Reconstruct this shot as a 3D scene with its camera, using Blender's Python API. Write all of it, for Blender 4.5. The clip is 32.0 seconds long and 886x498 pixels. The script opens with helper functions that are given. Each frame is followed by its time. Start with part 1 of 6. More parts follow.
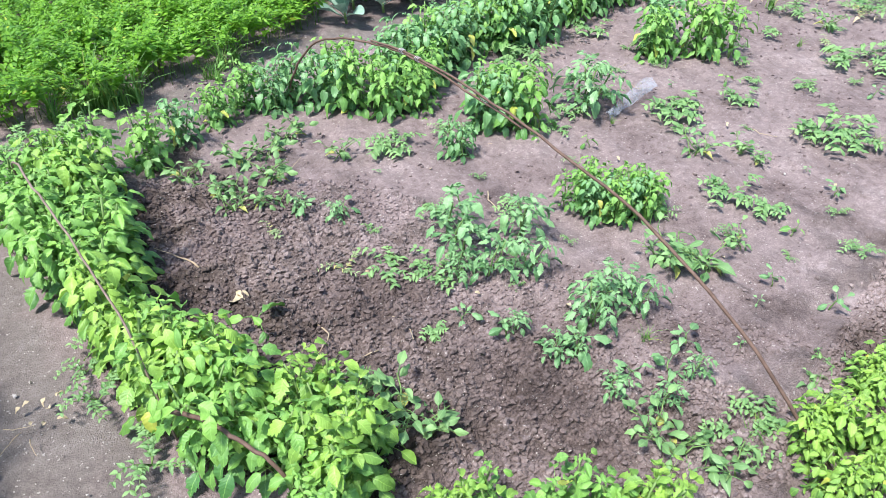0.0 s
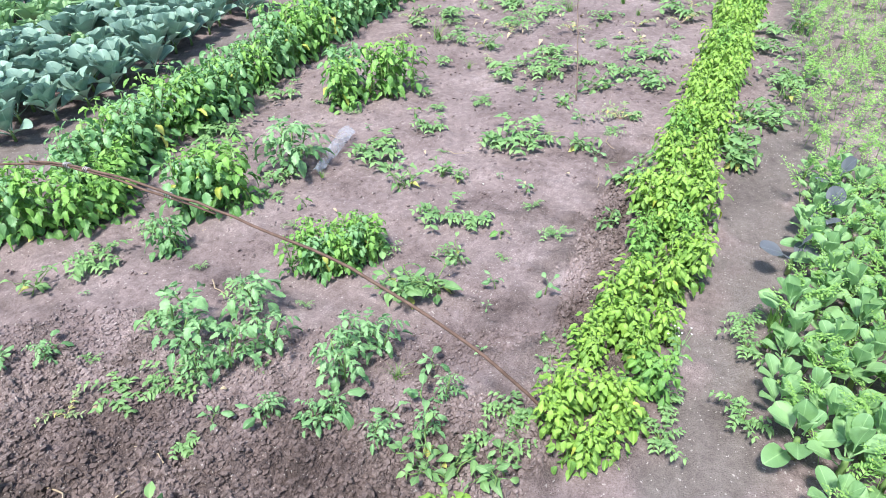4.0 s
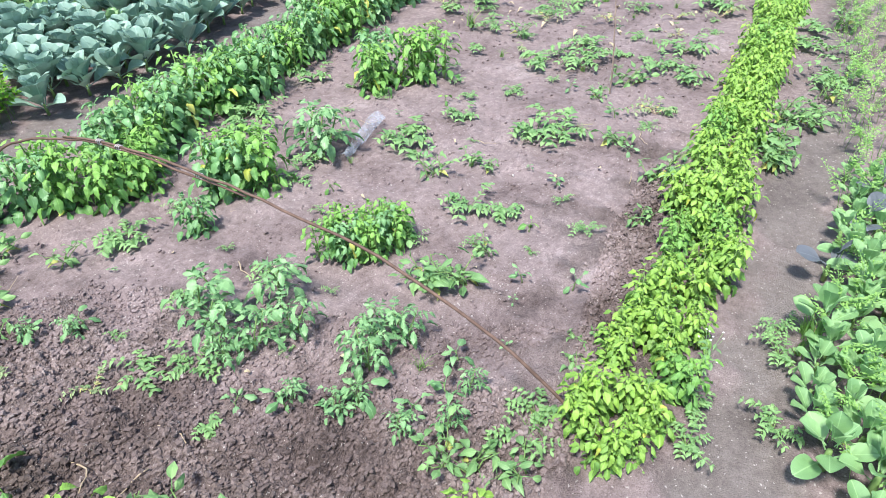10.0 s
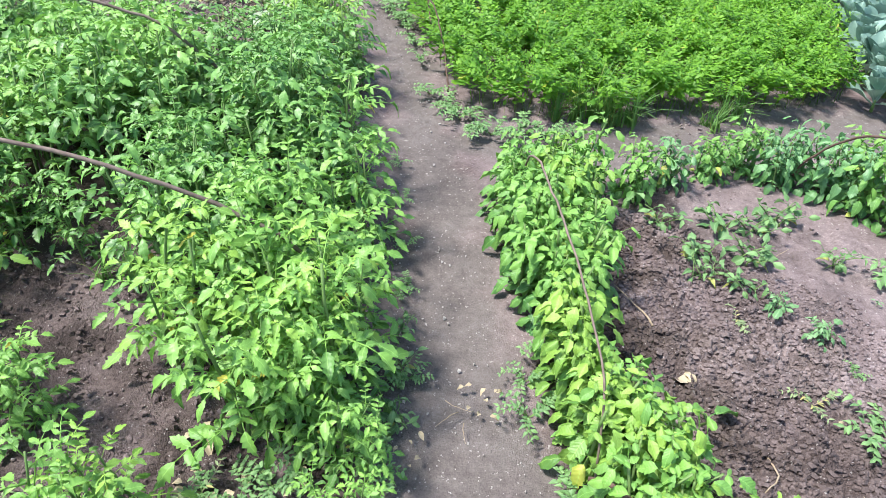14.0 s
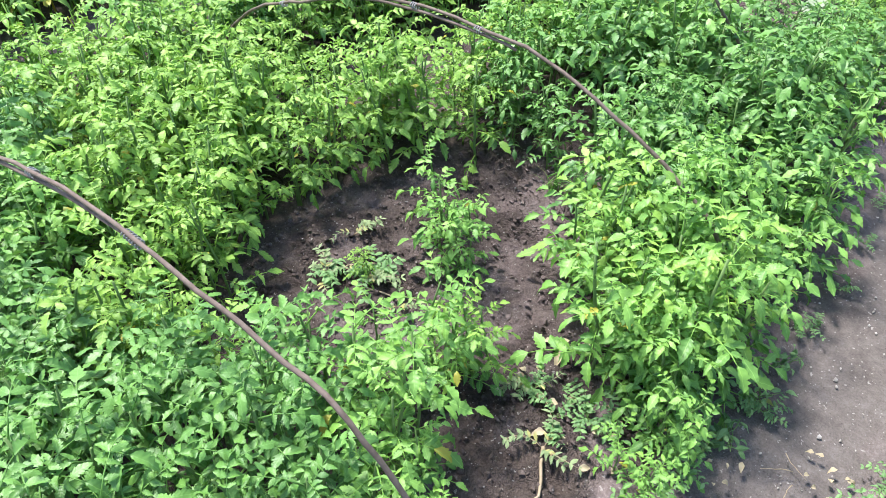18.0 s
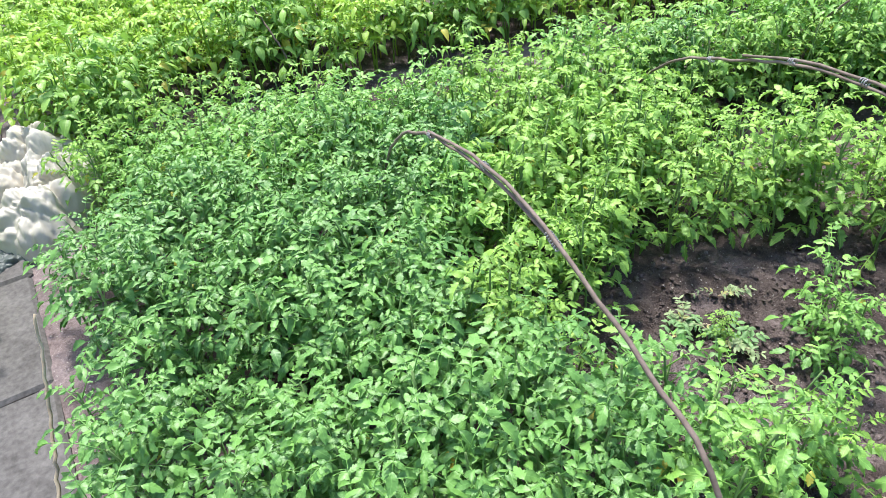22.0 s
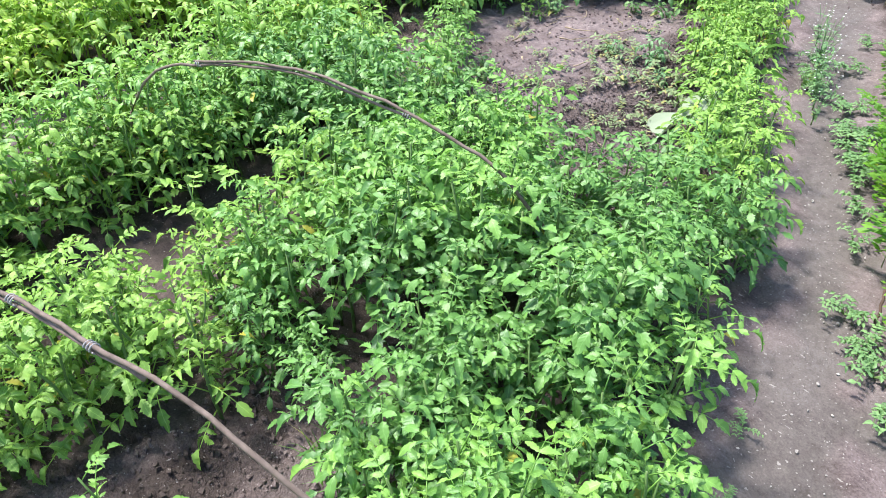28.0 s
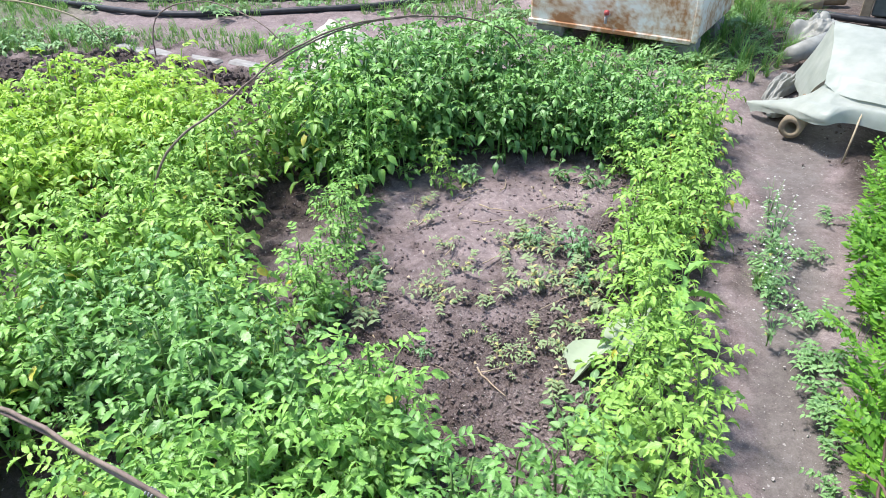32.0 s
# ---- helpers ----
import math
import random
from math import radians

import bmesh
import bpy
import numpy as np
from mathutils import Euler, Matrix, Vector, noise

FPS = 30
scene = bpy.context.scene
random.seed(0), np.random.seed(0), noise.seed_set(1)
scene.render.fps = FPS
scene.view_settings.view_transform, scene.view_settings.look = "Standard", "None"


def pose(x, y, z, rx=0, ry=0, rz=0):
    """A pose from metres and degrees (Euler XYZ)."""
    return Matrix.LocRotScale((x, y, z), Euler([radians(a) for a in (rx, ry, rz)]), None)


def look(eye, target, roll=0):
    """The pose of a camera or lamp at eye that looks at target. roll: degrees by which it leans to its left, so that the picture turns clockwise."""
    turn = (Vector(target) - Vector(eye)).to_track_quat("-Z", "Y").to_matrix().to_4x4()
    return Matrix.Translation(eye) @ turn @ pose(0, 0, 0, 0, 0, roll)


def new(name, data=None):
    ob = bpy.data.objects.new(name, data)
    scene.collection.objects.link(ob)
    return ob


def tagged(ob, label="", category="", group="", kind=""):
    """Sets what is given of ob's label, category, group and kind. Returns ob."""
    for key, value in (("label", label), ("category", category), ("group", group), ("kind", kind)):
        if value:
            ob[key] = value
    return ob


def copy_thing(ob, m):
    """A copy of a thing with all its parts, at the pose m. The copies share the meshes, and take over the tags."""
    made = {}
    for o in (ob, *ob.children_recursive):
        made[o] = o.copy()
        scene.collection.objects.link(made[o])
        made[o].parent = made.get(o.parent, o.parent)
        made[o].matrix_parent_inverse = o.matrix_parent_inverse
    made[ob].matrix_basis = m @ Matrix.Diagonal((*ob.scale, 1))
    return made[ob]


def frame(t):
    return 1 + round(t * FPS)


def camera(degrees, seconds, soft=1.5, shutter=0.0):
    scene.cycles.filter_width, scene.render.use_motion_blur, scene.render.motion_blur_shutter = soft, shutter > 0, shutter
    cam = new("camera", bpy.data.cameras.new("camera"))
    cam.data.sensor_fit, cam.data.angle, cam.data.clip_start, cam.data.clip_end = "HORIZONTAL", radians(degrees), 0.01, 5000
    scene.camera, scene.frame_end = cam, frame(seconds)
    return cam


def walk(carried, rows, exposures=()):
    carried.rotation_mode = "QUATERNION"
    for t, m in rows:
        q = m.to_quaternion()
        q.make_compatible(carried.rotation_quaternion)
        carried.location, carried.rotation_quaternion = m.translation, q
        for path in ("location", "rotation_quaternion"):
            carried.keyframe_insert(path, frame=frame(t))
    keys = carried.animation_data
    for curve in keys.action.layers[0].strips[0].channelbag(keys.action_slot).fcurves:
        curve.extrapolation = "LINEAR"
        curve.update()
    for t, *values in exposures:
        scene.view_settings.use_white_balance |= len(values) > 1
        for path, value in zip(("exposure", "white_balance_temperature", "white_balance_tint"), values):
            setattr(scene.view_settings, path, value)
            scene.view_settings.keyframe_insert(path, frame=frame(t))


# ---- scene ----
cam = camera(66.2, 32.0, soft=0.4)
PATH = [
    (0, (1.334, 0.376, 1.462), (2.018, 1.758, 0.188), 0.6),
    (0.5, (1.339, 0.35, 1.443), (2.024, 1.651, 0.087), -0.5),
    (1, (1.347, 0.353, 1.445), (2.037, 1.649, 0.087), -0.9),
    (1.5, (1.36, 0.356, 1.46), (2.095, 1.669, 0.143), -1.9),
    (2, (1.398, 0.339, 1.476), (2.283, 1.624, 0.223), -0.9),
    (2.5, (1.431, 0.301, 1.475), (2.493, 1.48, 0.258), -1.8),
    (3, (1.467, 0.284, 1.487), (2.611, 1.388, 0.273), -2.7),
    (3.5, (1.479, 0.286, 1.495), (2.709, 1.328, 0.311), -2.4),
    (5.5, (1.487, 0.304, 1.523), (2.66, 1.476, 0.405), -1.4),
    (6, (1.472, 0.31, 1.53), (2.574, 1.555, 0.418), -0.8),
    (6.5, (1.458, 0.312, 1.533), (2.499, 1.624, 0.44), -1.7),
    (7, (1.448, 0.337, 1.529), (2.453, 1.67, 0.429), -2.0),
    (7.5, (1.468, 0.368, 1.524), (2.607, 1.586, 0.421), -0.9),
    (8, (1.49, 0.396, 1.516), (2.745, 1.452, 0.371), -1.8),
    (8.5, (1.476, 0.428, 1.501), (2.732, 1.446, 0.323), -1.5),
    (9, (1.473, 0.402, 1.492), (2.678, 1.463, 0.299), -1.2),
    (9.5, (1.468, 0.363, 1.499), (2.645, 1.465, 0.316), -0.5),
    (10, (1.487, 0.327, 1.497), (2.662, 1.413, 0.297), -1.5),
    (10.5, (1.515, 0.31, 1.497), (2.757, 1.33, 0.308), -0.5),
    (11, (1.508, 0.31, 1.481), (2.722, 1.345, 0.274), 0.5),
    (11.5, (1.464, 0.334, 1.46), (2.562, 1.445, 0.211), 1.8),
    (12, (1.373, 0.389, 1.458), (2.141, 1.689, 0.146), 2.0),
    (12.5, (1.298, 0.45, 1.451), (1.956, 1.814, 0.144), 4.7),
    (13, (1.208, 0.536, 1.441), (1.727, 1.973, 0.15), 6.3),
    (13.5, (1.079, 0.616, 1.446), (1.29, 2.158, 0.191), 6.0),
    (14, (0.928, 0.646, 1.453), (0.707, 2.183, 0.192), 4.1),
    (14.5, (0.891, 0.644, 1.47), (0.308, 2.102, 0.232), 3.4),
    (16.5, (1.042, 0.71, 1.535), (0.041, 1.862, 0.241), 1.4),
    (17, (1.036, 0.68, 1.522), (-0.033, 1.717, 0.187), 0.2),
    (17.5, (1.025, 0.633, 1.525), (-0.095, 1.574, 0.161), -0.0),
    (18, (1.022, 0.589, 1.522), (-0.162, 1.421, 0.14), 0.6),
    (18.5, (0.965, 0.51, 1.513), (-0.325, 1.186, 0.142), 1.2),
    (19, (0.943, 0.44, 1.524), (-0.481, 0.892, 0.195), -0.1),
    (19.5, (0.943, 0.401, 1.527), (-0.526, 0.72, 0.208), -0.7),
    (20, (0.953, 0.368, 1.519), (-0.53, 0.563, 0.192), -0.7),
    (20.5, (0.988, 0.328, 1.523), (-0.509, 0.343, 0.196), -2.4),
    (21, (1.012, 0.326, 1.528), (-0.501, 0.261, 0.221), -3.2),
    (21.5, (1.026, 0.35, 1.53), (-0.489, 0.289, 0.226), -4.7),
    (22, (1.037, 0.387, 1.554), (-0.52, 0.433, 0.3), -4.9),
    (22.5, (1.049, 0.43, 1.584), (-0.538, 0.677, 0.392), -4.2),
    (23, (1.041, 0.442, 1.59), (-0.548, 0.758, 0.418), -4.1),
    (23.5, (1.05, 0.474, 1.604), (-0.518, 0.888, 0.434), -4.5),
    (24, (1.08, 0.564, 1.612), (-0.406, 1.241, 0.457), -3.6),
    (24.5, (1.108, 0.64, 1.613), (-0.318, 1.443, 0.462), -5.3),
    (25, (1.053, 0.755, 1.597), (-0.242, 1.675, 0.382), -4.5),
    (25.5, (0.965, 0.916, 1.578), (-0.134, 2.03, 0.331), -1.2),
    (26, (0.907, 1.038, 1.561), (-0.035, 2.252, 0.281), 0.3),
    (26.5, (0.851, 1.183, 1.571), (-0.156, 2.346, 0.294), 0.2),
    (28.5, (0.608, 1.674, 1.597), (-0.533, 2.666, 0.288), -1.2),
    (29, (0.563, 1.762, 1.612), (-0.574, 2.775, 0.315), -2.5),
    (29.5, (0.572, 1.934, 1.62), (-0.65, 2.866, 0.341), -3.7),
    (30, (0.587, 2.079, 1.632), (-0.659, 2.954, 0.335), -4.4),
    (30.5, (0.574, 2.169, 1.685), (-0.724, 3.108, 0.488), -5.0),
    (31, (0.473, 2.291, 1.705), (-0.81, 3.317, 0.565), -3.7),
    (31.5, (0.371, 2.421, 1.721), (-0.863, 3.529, 0.602), -1.8),
    (32, (0.325, 2.51, 1.719), (-0.887, 3.634, 0.593), -2.4),
]
walk(cam, [(t, look(e, g, r)) for t, e, g, r in PATH], exposures=[(0, 1.07), (14, 1.07), (18, 1.13), (26, 1.13), (30, 1.05)])

# ---- light ----
world = bpy.data.worlds.new("sky")
scene.world = world
world.use_nodes = True
wn = world.node_tree.nodes
sky = wn.new("ShaderNodeTexSky")
sky.sky_type = "NISHITA"
sky.sun_disc = False
SUN_EL, SUN_AZ = 64.0, -106.0      # elevation; bearing from +y, clockwise
sky.sun_elevation = radians(SUN_EL)
sky.sun_rotation = radians(SUN_AZ)
wn["Background"].inputs["Strength"].default_value = 0.14
world.node_tree.links.new(sky.outputs[0], wn["Background"].inputs["Color"])
sun = new("sun", bpy.data.lights.new("sun", "SUN"))
sun.data.energy = 3.25
sun.data.angle = radians(9)
sun.data.color = (1.0, 0.975, 0.965)
_d = Vector((math.sin(radians(SUN_AZ)) * math.cos(radians(SUN_EL)), math.cos(radians(SUN_AZ)) * math.cos(radians(SUN_EL)), math.sin(radians(SUN_EL))))
sun.matrix_world = look(_d * 20, (0, 0, 0))


# ---- materials ----
def node_mat(name, rough=0.6, spec=0.4):
    m = bpy.data.materials.new(name)
    m.use_nodes = True
    nt = m.node_tree
    b = nt.nodes["Principled BSDF"]
    b.inputs["Roughness"].default_value = rough
    b.inputs["Specular IOR Level"].default_value = spec
    return m, nt, b


def ramp(nt, fac, stops):
    r = nt.nodes.new("ShaderNodeValToRGB")
    els = r.color_ramp.elements
    els[0].position, els[0].color = stops[0][0], (*stops[0][1], 1)
    els[1].position, els[1].color = stops[-1][0], (*stops[-1][1], 1)
    for p, c in stops[1:-1]:
        e = els.new(p)
        e.color = (*c, 1)
    nt.links.new(fac, r.inputs[0])
    return r.outputs[0]


def tex_noise(nt, scale, detail=4, rough=0.55, coord="Object"):
    n = nt.nodes.new("ShaderNodeTexNoise")
    n.inputs["Scale"].default_value = scale
    n.inputs["Detail"].default_value = detail
    n.inputs["Roughness"].default_value = rough
    c = nt.nodes.new("ShaderNodeTexCoord")
    nt.links.new(c.outputs[coord], n.inputs["Vector"])
    return n.outputs["Fac"]


def math_node(nt, op, a, b=None):
    n = nt.nodes.new("ShaderNodeMath")
    n.operation = op
    for i, v in enumerate((a, b)):
        if v is None:
            continue
        if isinstance(v, (int, float)):
            n.inputs[i].default_value = v
        else:
            nt.links.new(v, n.inputs[i])
    return n.outputs[0]


def mix_rgb(nt, fac, a, b, mode="MIX"):
    n = nt.nodes.new("ShaderNodeMix")
    n.data_type, n.blend_type = "RGBA", mode
    for sock, v in ((n.inputs["Factor"], fac), (n.inputs["A"], a), (n.inputs["B"], b)):
        if isinstance(v, (int, float)):
            sock.default_value = v
        elif isinstance(v, tuple):
            sock.default_value = (*v, 1)
        else:
            nt.links.new(v, sock)
    return n.outputs["Result"]


def attr(nt, name):
    a = nt.nodes.new("ShaderNodeAttribute")
    a.attribute_name = name
    return a.outputs["Fac"]


def bump(nt, b, height, strength, dist):
    n = nt.nodes.new("ShaderNodeBump")
    n.inputs["Strength"].default_value = strength
    n.inputs["Distance"].default_value = dist
    nt.links.new(height, n.inputs["Height"])
    nt.links.new(n.outputs[0], b.inputs["Normal"])


def leaf_mat(name, old, young, yellow, yellow_share=0.04, rough=0.42, through_light=0.3, ribs=6.0, quilt=0.18, by_age=0.5, by_leaf=0.55, pucker=0.4, gloss=0.5, hair=0.0):
    """Leaf: colour from old to young by the leaf's age, varied leaf by leaf, some leaves yellow; midrib, side veins and the
    quilted blade between them; light shining through."""
    m, nt, b = node_mat(name, rough, gloss)
    b.inputs["Sheen Weight"].default_value = hair
    b.inputs["Sheen Roughness"].default_value = 0.45
    geo = nt.nodes.new("ShaderNodeNewGeometry")
    oi = nt.nodes.new("ShaderNodeObjectInfo")
    isl = geo.outputs["Random Per Island"]
    f = math_node(nt, "ADD", math_node(nt, "MULTIPLY", attr(nt, "age"), by_age), math_node(nt, "MULTIPLY", isl, by_leaf))
    f = math_node(nt, "ADD", f, math_node(nt, "MULTIPLY", oi.outputs["Random"], 0.12))
    f = math_node(nt, "ADD", f, math_node(nt, "MULTIPLY", math_node(nt, "SUBTRACT", tex_noise(nt, 1.6, 2), 0.5), 0.6))
    col = ramp(nt, f, [(0.14, old), (0.90, young)])
    isl2 = math_node(nt, "FRACT", math_node(nt, "MULTIPLY", isl, 17.31))
    yel = math_node(nt, "LESS_THAN", isl2, yellow_share)
    low = math_node(nt, "LESS_THAN", attr(nt, "age"), 0.55)
    col = mix_rgb(nt, math_node(nt, "MULTIPLY", math_node(nt, "MULTIPLY", yel, low), 0.85), col, yellow)
    at = nt.nodes.new("ShaderNodeAttribute")
    at.attribute_name = "rib"
    xyz = nt.nodes.new("ShaderNodeSeparateXYZ")
    nt.links.new(at.outputs["Vector"], xyz.inputs[0])
    across = math_node(nt, "ABSOLUTE", xyz.outputs["X"])
    wave = math_node(nt, "ABSOLUTE", math_node(nt, "SINE", math_node(nt, "MULTIPLY", math_node(nt, "SUBTRACT", xyz.outputs["Y"], math_node(nt, "MULTIPLY", across, 0.8)), ribs * 3.1416)))
    side = math_node(nt, "MULTIPLY", math_node(nt, "LESS_THAN", wave, 0.16), xyz.outputs["Z"])
    mid = math_node(nt, "MULTIPLY", math_node(nt, "LESS_THAN", across, 0.014), xyz.outputs["Z"])
    vein = math_node(nt, "MINIMUM", math_node(nt, "ADD", math_node(nt, "MULTIPLY", side, 0.06), math_node(nt, "MULTIPLY", mid, 0.45)), 1.0)
    pale = tuple(min(1, c * 1.3 + 0.05) for c in young)
    col = mix_rgb(nt, vein, col, pale)
    fine = tex_noise(nt, 120, 4)
    col = mix_rgb(nt, math_node(nt, "MULTIPLY", fine, 0.25), col, tuple(min(1, c * 1.25 + 0.02) for c in young))
    nt.links.new(col, b.inputs["Base Color"])
    nt.links.new(math_node(nt, "ADD", math_node(nt, "MULTIPLY", fine, 0.25), rough - 0.02), b.inputs["Roughness"])
    bump(nt, b, math_node(nt, "ADD", math_node(nt, "MULTIPLY", wave, quilt), math_node(nt, "MULTIPLY", fine, 0.7)), pucker, 0.0035)
    tr = nt.nodes.new("ShaderNodeBsdfTranslucent")
    nt.links.new(mix_rgb(nt, 0.5, col, tuple(min(1, c * 1.4) for c in young)), tr.inputs["Color"])
    mx = nt.nodes.new("ShaderNodeMixShader")
    mx.inputs[0].default_value = through_light
    nt.links.new(b.outputs[0], mx.inputs[1])
    nt.links.new(tr.outputs[0], mx.inputs[2])
    nt.links.new(mx.outputs[0], nt.nodes["Material Output"].inputs["Surface"])
    return m


def plain_mat(name, c1, c2, scale=20.0, rough=0.7, spec=0.3, metal=0.0, bump_s=0.4, bump_d=0.004, detail=5):
    m, nt, b = node_mat(name, rough, spec)
    b.inputs["Metallic"].default_value = metal
    n = tex_noise(nt, scale, detail)
    big = tex_noise(nt, scale * 0.13, 3)
    f = math_node(nt, "ADD", math_node(nt, "MULTIPLY", n, 0.6), math_node(nt, "MULTIPLY", big, 0.4))
    nt.links.new(ramp(nt, f, [(0.3, c1), (0.7, c2)]), b.inputs["Base Color"])
    bump(nt, b, n, bump_s, bump_d)
    return m


TOMATO = leaf_mat("tomato_leaf", (0.048, 0.172, 0.034), (0.255, 0.485, 0.084), (0.55, 0.42, 0.05), 0.010, 0.38, 0.18, 6.0, gloss=0.6, hair=0.02)
TOMATO_DEEP = leaf_mat("deep_green_tomato_leaf", (0.032, 0.126, 0.028), (0.172, 0.368, 0.070), (0.55, 0.42, 0.05), 0.004, 0.37, 0.16, 6.0, gloss=0.65, hair=0.02)
TOMATO_PALE = leaf_mat("pale_tomato_leaf", (0.068, 0.195, 0.030), (0.315, 0.53, 0.084), (0.6, 0.45, 0.05), 0.04, 0.40, 0.20, 6.0, gloss=0.55, hair=0.02)
TOMATO_LIME = leaf_mat("yellow_green_tomato_leaf", (0.085, 0.235, 0.028), (0.43, 0.63, 0.085), (0.6, 0.45, 0.05), 0.04, 0.36, 0.28, 6.0, gloss=0.5, hair=0.02)
LIME = leaf_mat("lime_leaf", (0.026, 0.135, 0.036), (0.230, 0.455, 0.082), (0.52, 0.52, 0.08), 0.014, 0.40, 0.18, 7.0, 0.30, 0.62, 0.42, 0.5, gloss=0.6, hair=0.02)
LIME_PALE = leaf_mat("yellowing_lime_leaf", (0.038, 0.155, 0.032), (0.300, 0.500, 0.076), (0.58, 0.57, 0.09), 0.02, 0.40, 0.20, 7.0, 0.30, 0.62, 0.42, 0.5, gloss=0.6, hair=0.02)
AUBERGINE = leaf_mat("young_plant_leaf", (0.055, 0.180, 0.055), (0.24, 0.43, 0.175), (0.5, 0.45, 0.08), 0.04, 0.36, 0.18, 6.0, 0.15, 0.45, 0.5, 0.5, gloss=0.6, hair=0.05)
PEPPER = leaf_mat("pepper_leaf", (0.075, 0.225, 0.040), (0.205, 0.395, 0.165), (0.55, 0.50, 0.08), 0.012, 0.36, 0.2, 6.0, 0.15, 0.5, 0.45, 0.5, gloss=0.6, hair=0.04)
WILTED = leaf_mat("wilted_leaf", (0.085, 0.15, 0.055), (0.30, 0.39, 0.18), (0.52, 0.44, 0.14), 0.25, 0.5, 0.2, 6.0)
WEED = leaf_mat("weed_leaf", (0.050, 0.150, 0.050), (0.23, 0.40, 0.14), (0.5, 0.45, 0.1), 0.05, 0.42, 0.2, 6.0, gloss=0.5, hair=0.03)
CARROT = leaf_mat("carrot_leaf", (0.035, 0.155, 0.018), (0.235, 0.47, 0.040), (0.5, 0.5, 0.05), 0.01, 0.45, 0.36)
DILL = leaf_mat("dill_leaf", (0.15, 0.33, 0.08), (0.36, 0.58, 0.17), (0.5, 0.5, 0.1), 0.01, 0.5, 0.4)
GRASS = leaf_mat("grass_blade", (0.04, 0.15, 0.025), (0.19, 0.36, 0.08), (0.4, 0.36, 0.1), 0.06, 0.45, 0.3)
CABBAGE = leaf_mat("cabbage_leaf", (0.045, 0.125, 0.092), (0.265, 0.405, 0.310), (0.4, 0.45, 0.2), 0.02, 0.36, 0.1, 5.0, 0.4, gloss=0.5)
GREEN_CAB = leaf_mat("green_cabbage_leaf", (0.065, 0.18, 0.07), (0.27, 0.44, 0.20), (0.4, 0.45, 0.2), 0.02, 0.34, 0.15, 5.0, 0.4, gloss=0.6)
YOUNG_CAB = leaf_mat("young_cabbage_leaf", (0.085, 0.23, 0.08), (0.27, 0.46, 0.19), (0.5, 0.5, 0.2), 0.03, 0.36, 0.2, 5.0, 0.4, gloss=0.6)
LIMP = leaf_mat("limp_cabbage_leaf", (0.24, 0.31, 0.20), (0.36, 0.42, 0.27), (0.5, 0.5, 0.3), 0.0, 0.5, 0.1, 5.0, 0.4)
PURPLE = leaf_mat("purple_leaf", (0.065, 0.075, 0.095), (0.15, 0.165, 0.18), (0.2, 0.1, 0.2), 0.0, 0.4, 0.08, 5.0, 0.4)
STEM = plain_mat("green_stem", (0.10, 0.20, 0.05), (0.24, 0.34, 0.12), 30, 0.6)
DRY = plain_mat("dry_leaf", (0.38, 0.30, 0.18), (0.62, 0.54, 0.38), 40, 0.8)
DRY_STEM = plain_mat("dry_stem", (0.30, 0.22, 0.14), (0.52, 0.43, 0.30), 60, 0.8)
BARK = plain_mat("weathered_rod", (0.10, 0.068, 0.053), (0.30, 0.225, 0.18), 45, 0.7, 0.35)
BARK_PALE = plain_mat("red_brown_rod", (0.065, 0.038, 0.028), (0.19, 0.12, 0.09), 45, 0.7)
WIRE = plain_mat("tie_cord", (0.28, 0.26, 0.26), (0.50, 0.47, 0.45), 90, 0.6)
CONCRETE = plain_mat("concrete", (0.20, 0.19, 0.175), (0.40, 0.38, 0.35), 14, 0.9, 0.2)
RUBBER = plain_mat("black_hose", (0.012, 0.012, 0.014), (0.05, 0.05, 0.055), 20, 0.5)
CLOTH = plain_mat("white_sheeting", (0.43, 0.395, 0.315), (0.60, 0.555, 0.46), 9, 0.55, 0.35, 0, 0.25, 0.01)
CLOTH_FILM = plain_mat("dirty_grey_film", (0.19, 0.19, 0.165), (0.34, 0.34, 0.30), 14, 0.5, 0.4, 0, 0.3, 0.008)
CLOTH_GREY = plain_mat("grey_green_tarpaulin", (0.07, 0.085, 0.078), (0.16, 0.185, 0.17), 12, 0.5, 0.4)
PAVING = plain_mat("worn_slab", (0.07, 0.065, 0.06), (0.185, 0.172, 0.16), 60, 0.95, 0.15, 0, 0.6, 0.006)
CARD = plain_mat("cardboard_tube", (0.22, 0.17, 0.11), (0.36, 0.29, 0.20), 30, 0.85)
RED = plain_mat("red_paint", (0.30, 0.05, 0.05), (0.45, 0.10, 0.09), 40, 0.5)
PEB = plain_mat("pebble", (0.30, 0.26, 0.23), (0.62, 0.58, 0.54), 30, 0.8)


def rust_mat():
    m, nt, b = node_mat("rusty_white_paint", 0.6, 0.3)
    big, n = tex_noise(nt, 3.2, 6, 0.65), tex_noise(nt, 26, 6, 0.7)
    f = math_node(nt, "ADD", math_node(nt, "MULTIPLY", big, 0.75), math_node(nt, "MULTIPLY", n, 0.25))
    col = ramp(nt, f, [(0.42, (0.78, 0.75, 0.68)), (0.50, (0.66, 0.52, 0.38)), (0.58, (0.42, 0.20, 0.085)), (0.70, (0.26, 0.12, 0.055))])
    nt.links.new(col, b.inputs["Base Color"])
    bump(nt, b, n, 0.4, 0.004)
    return m


RUST = rust_mat()


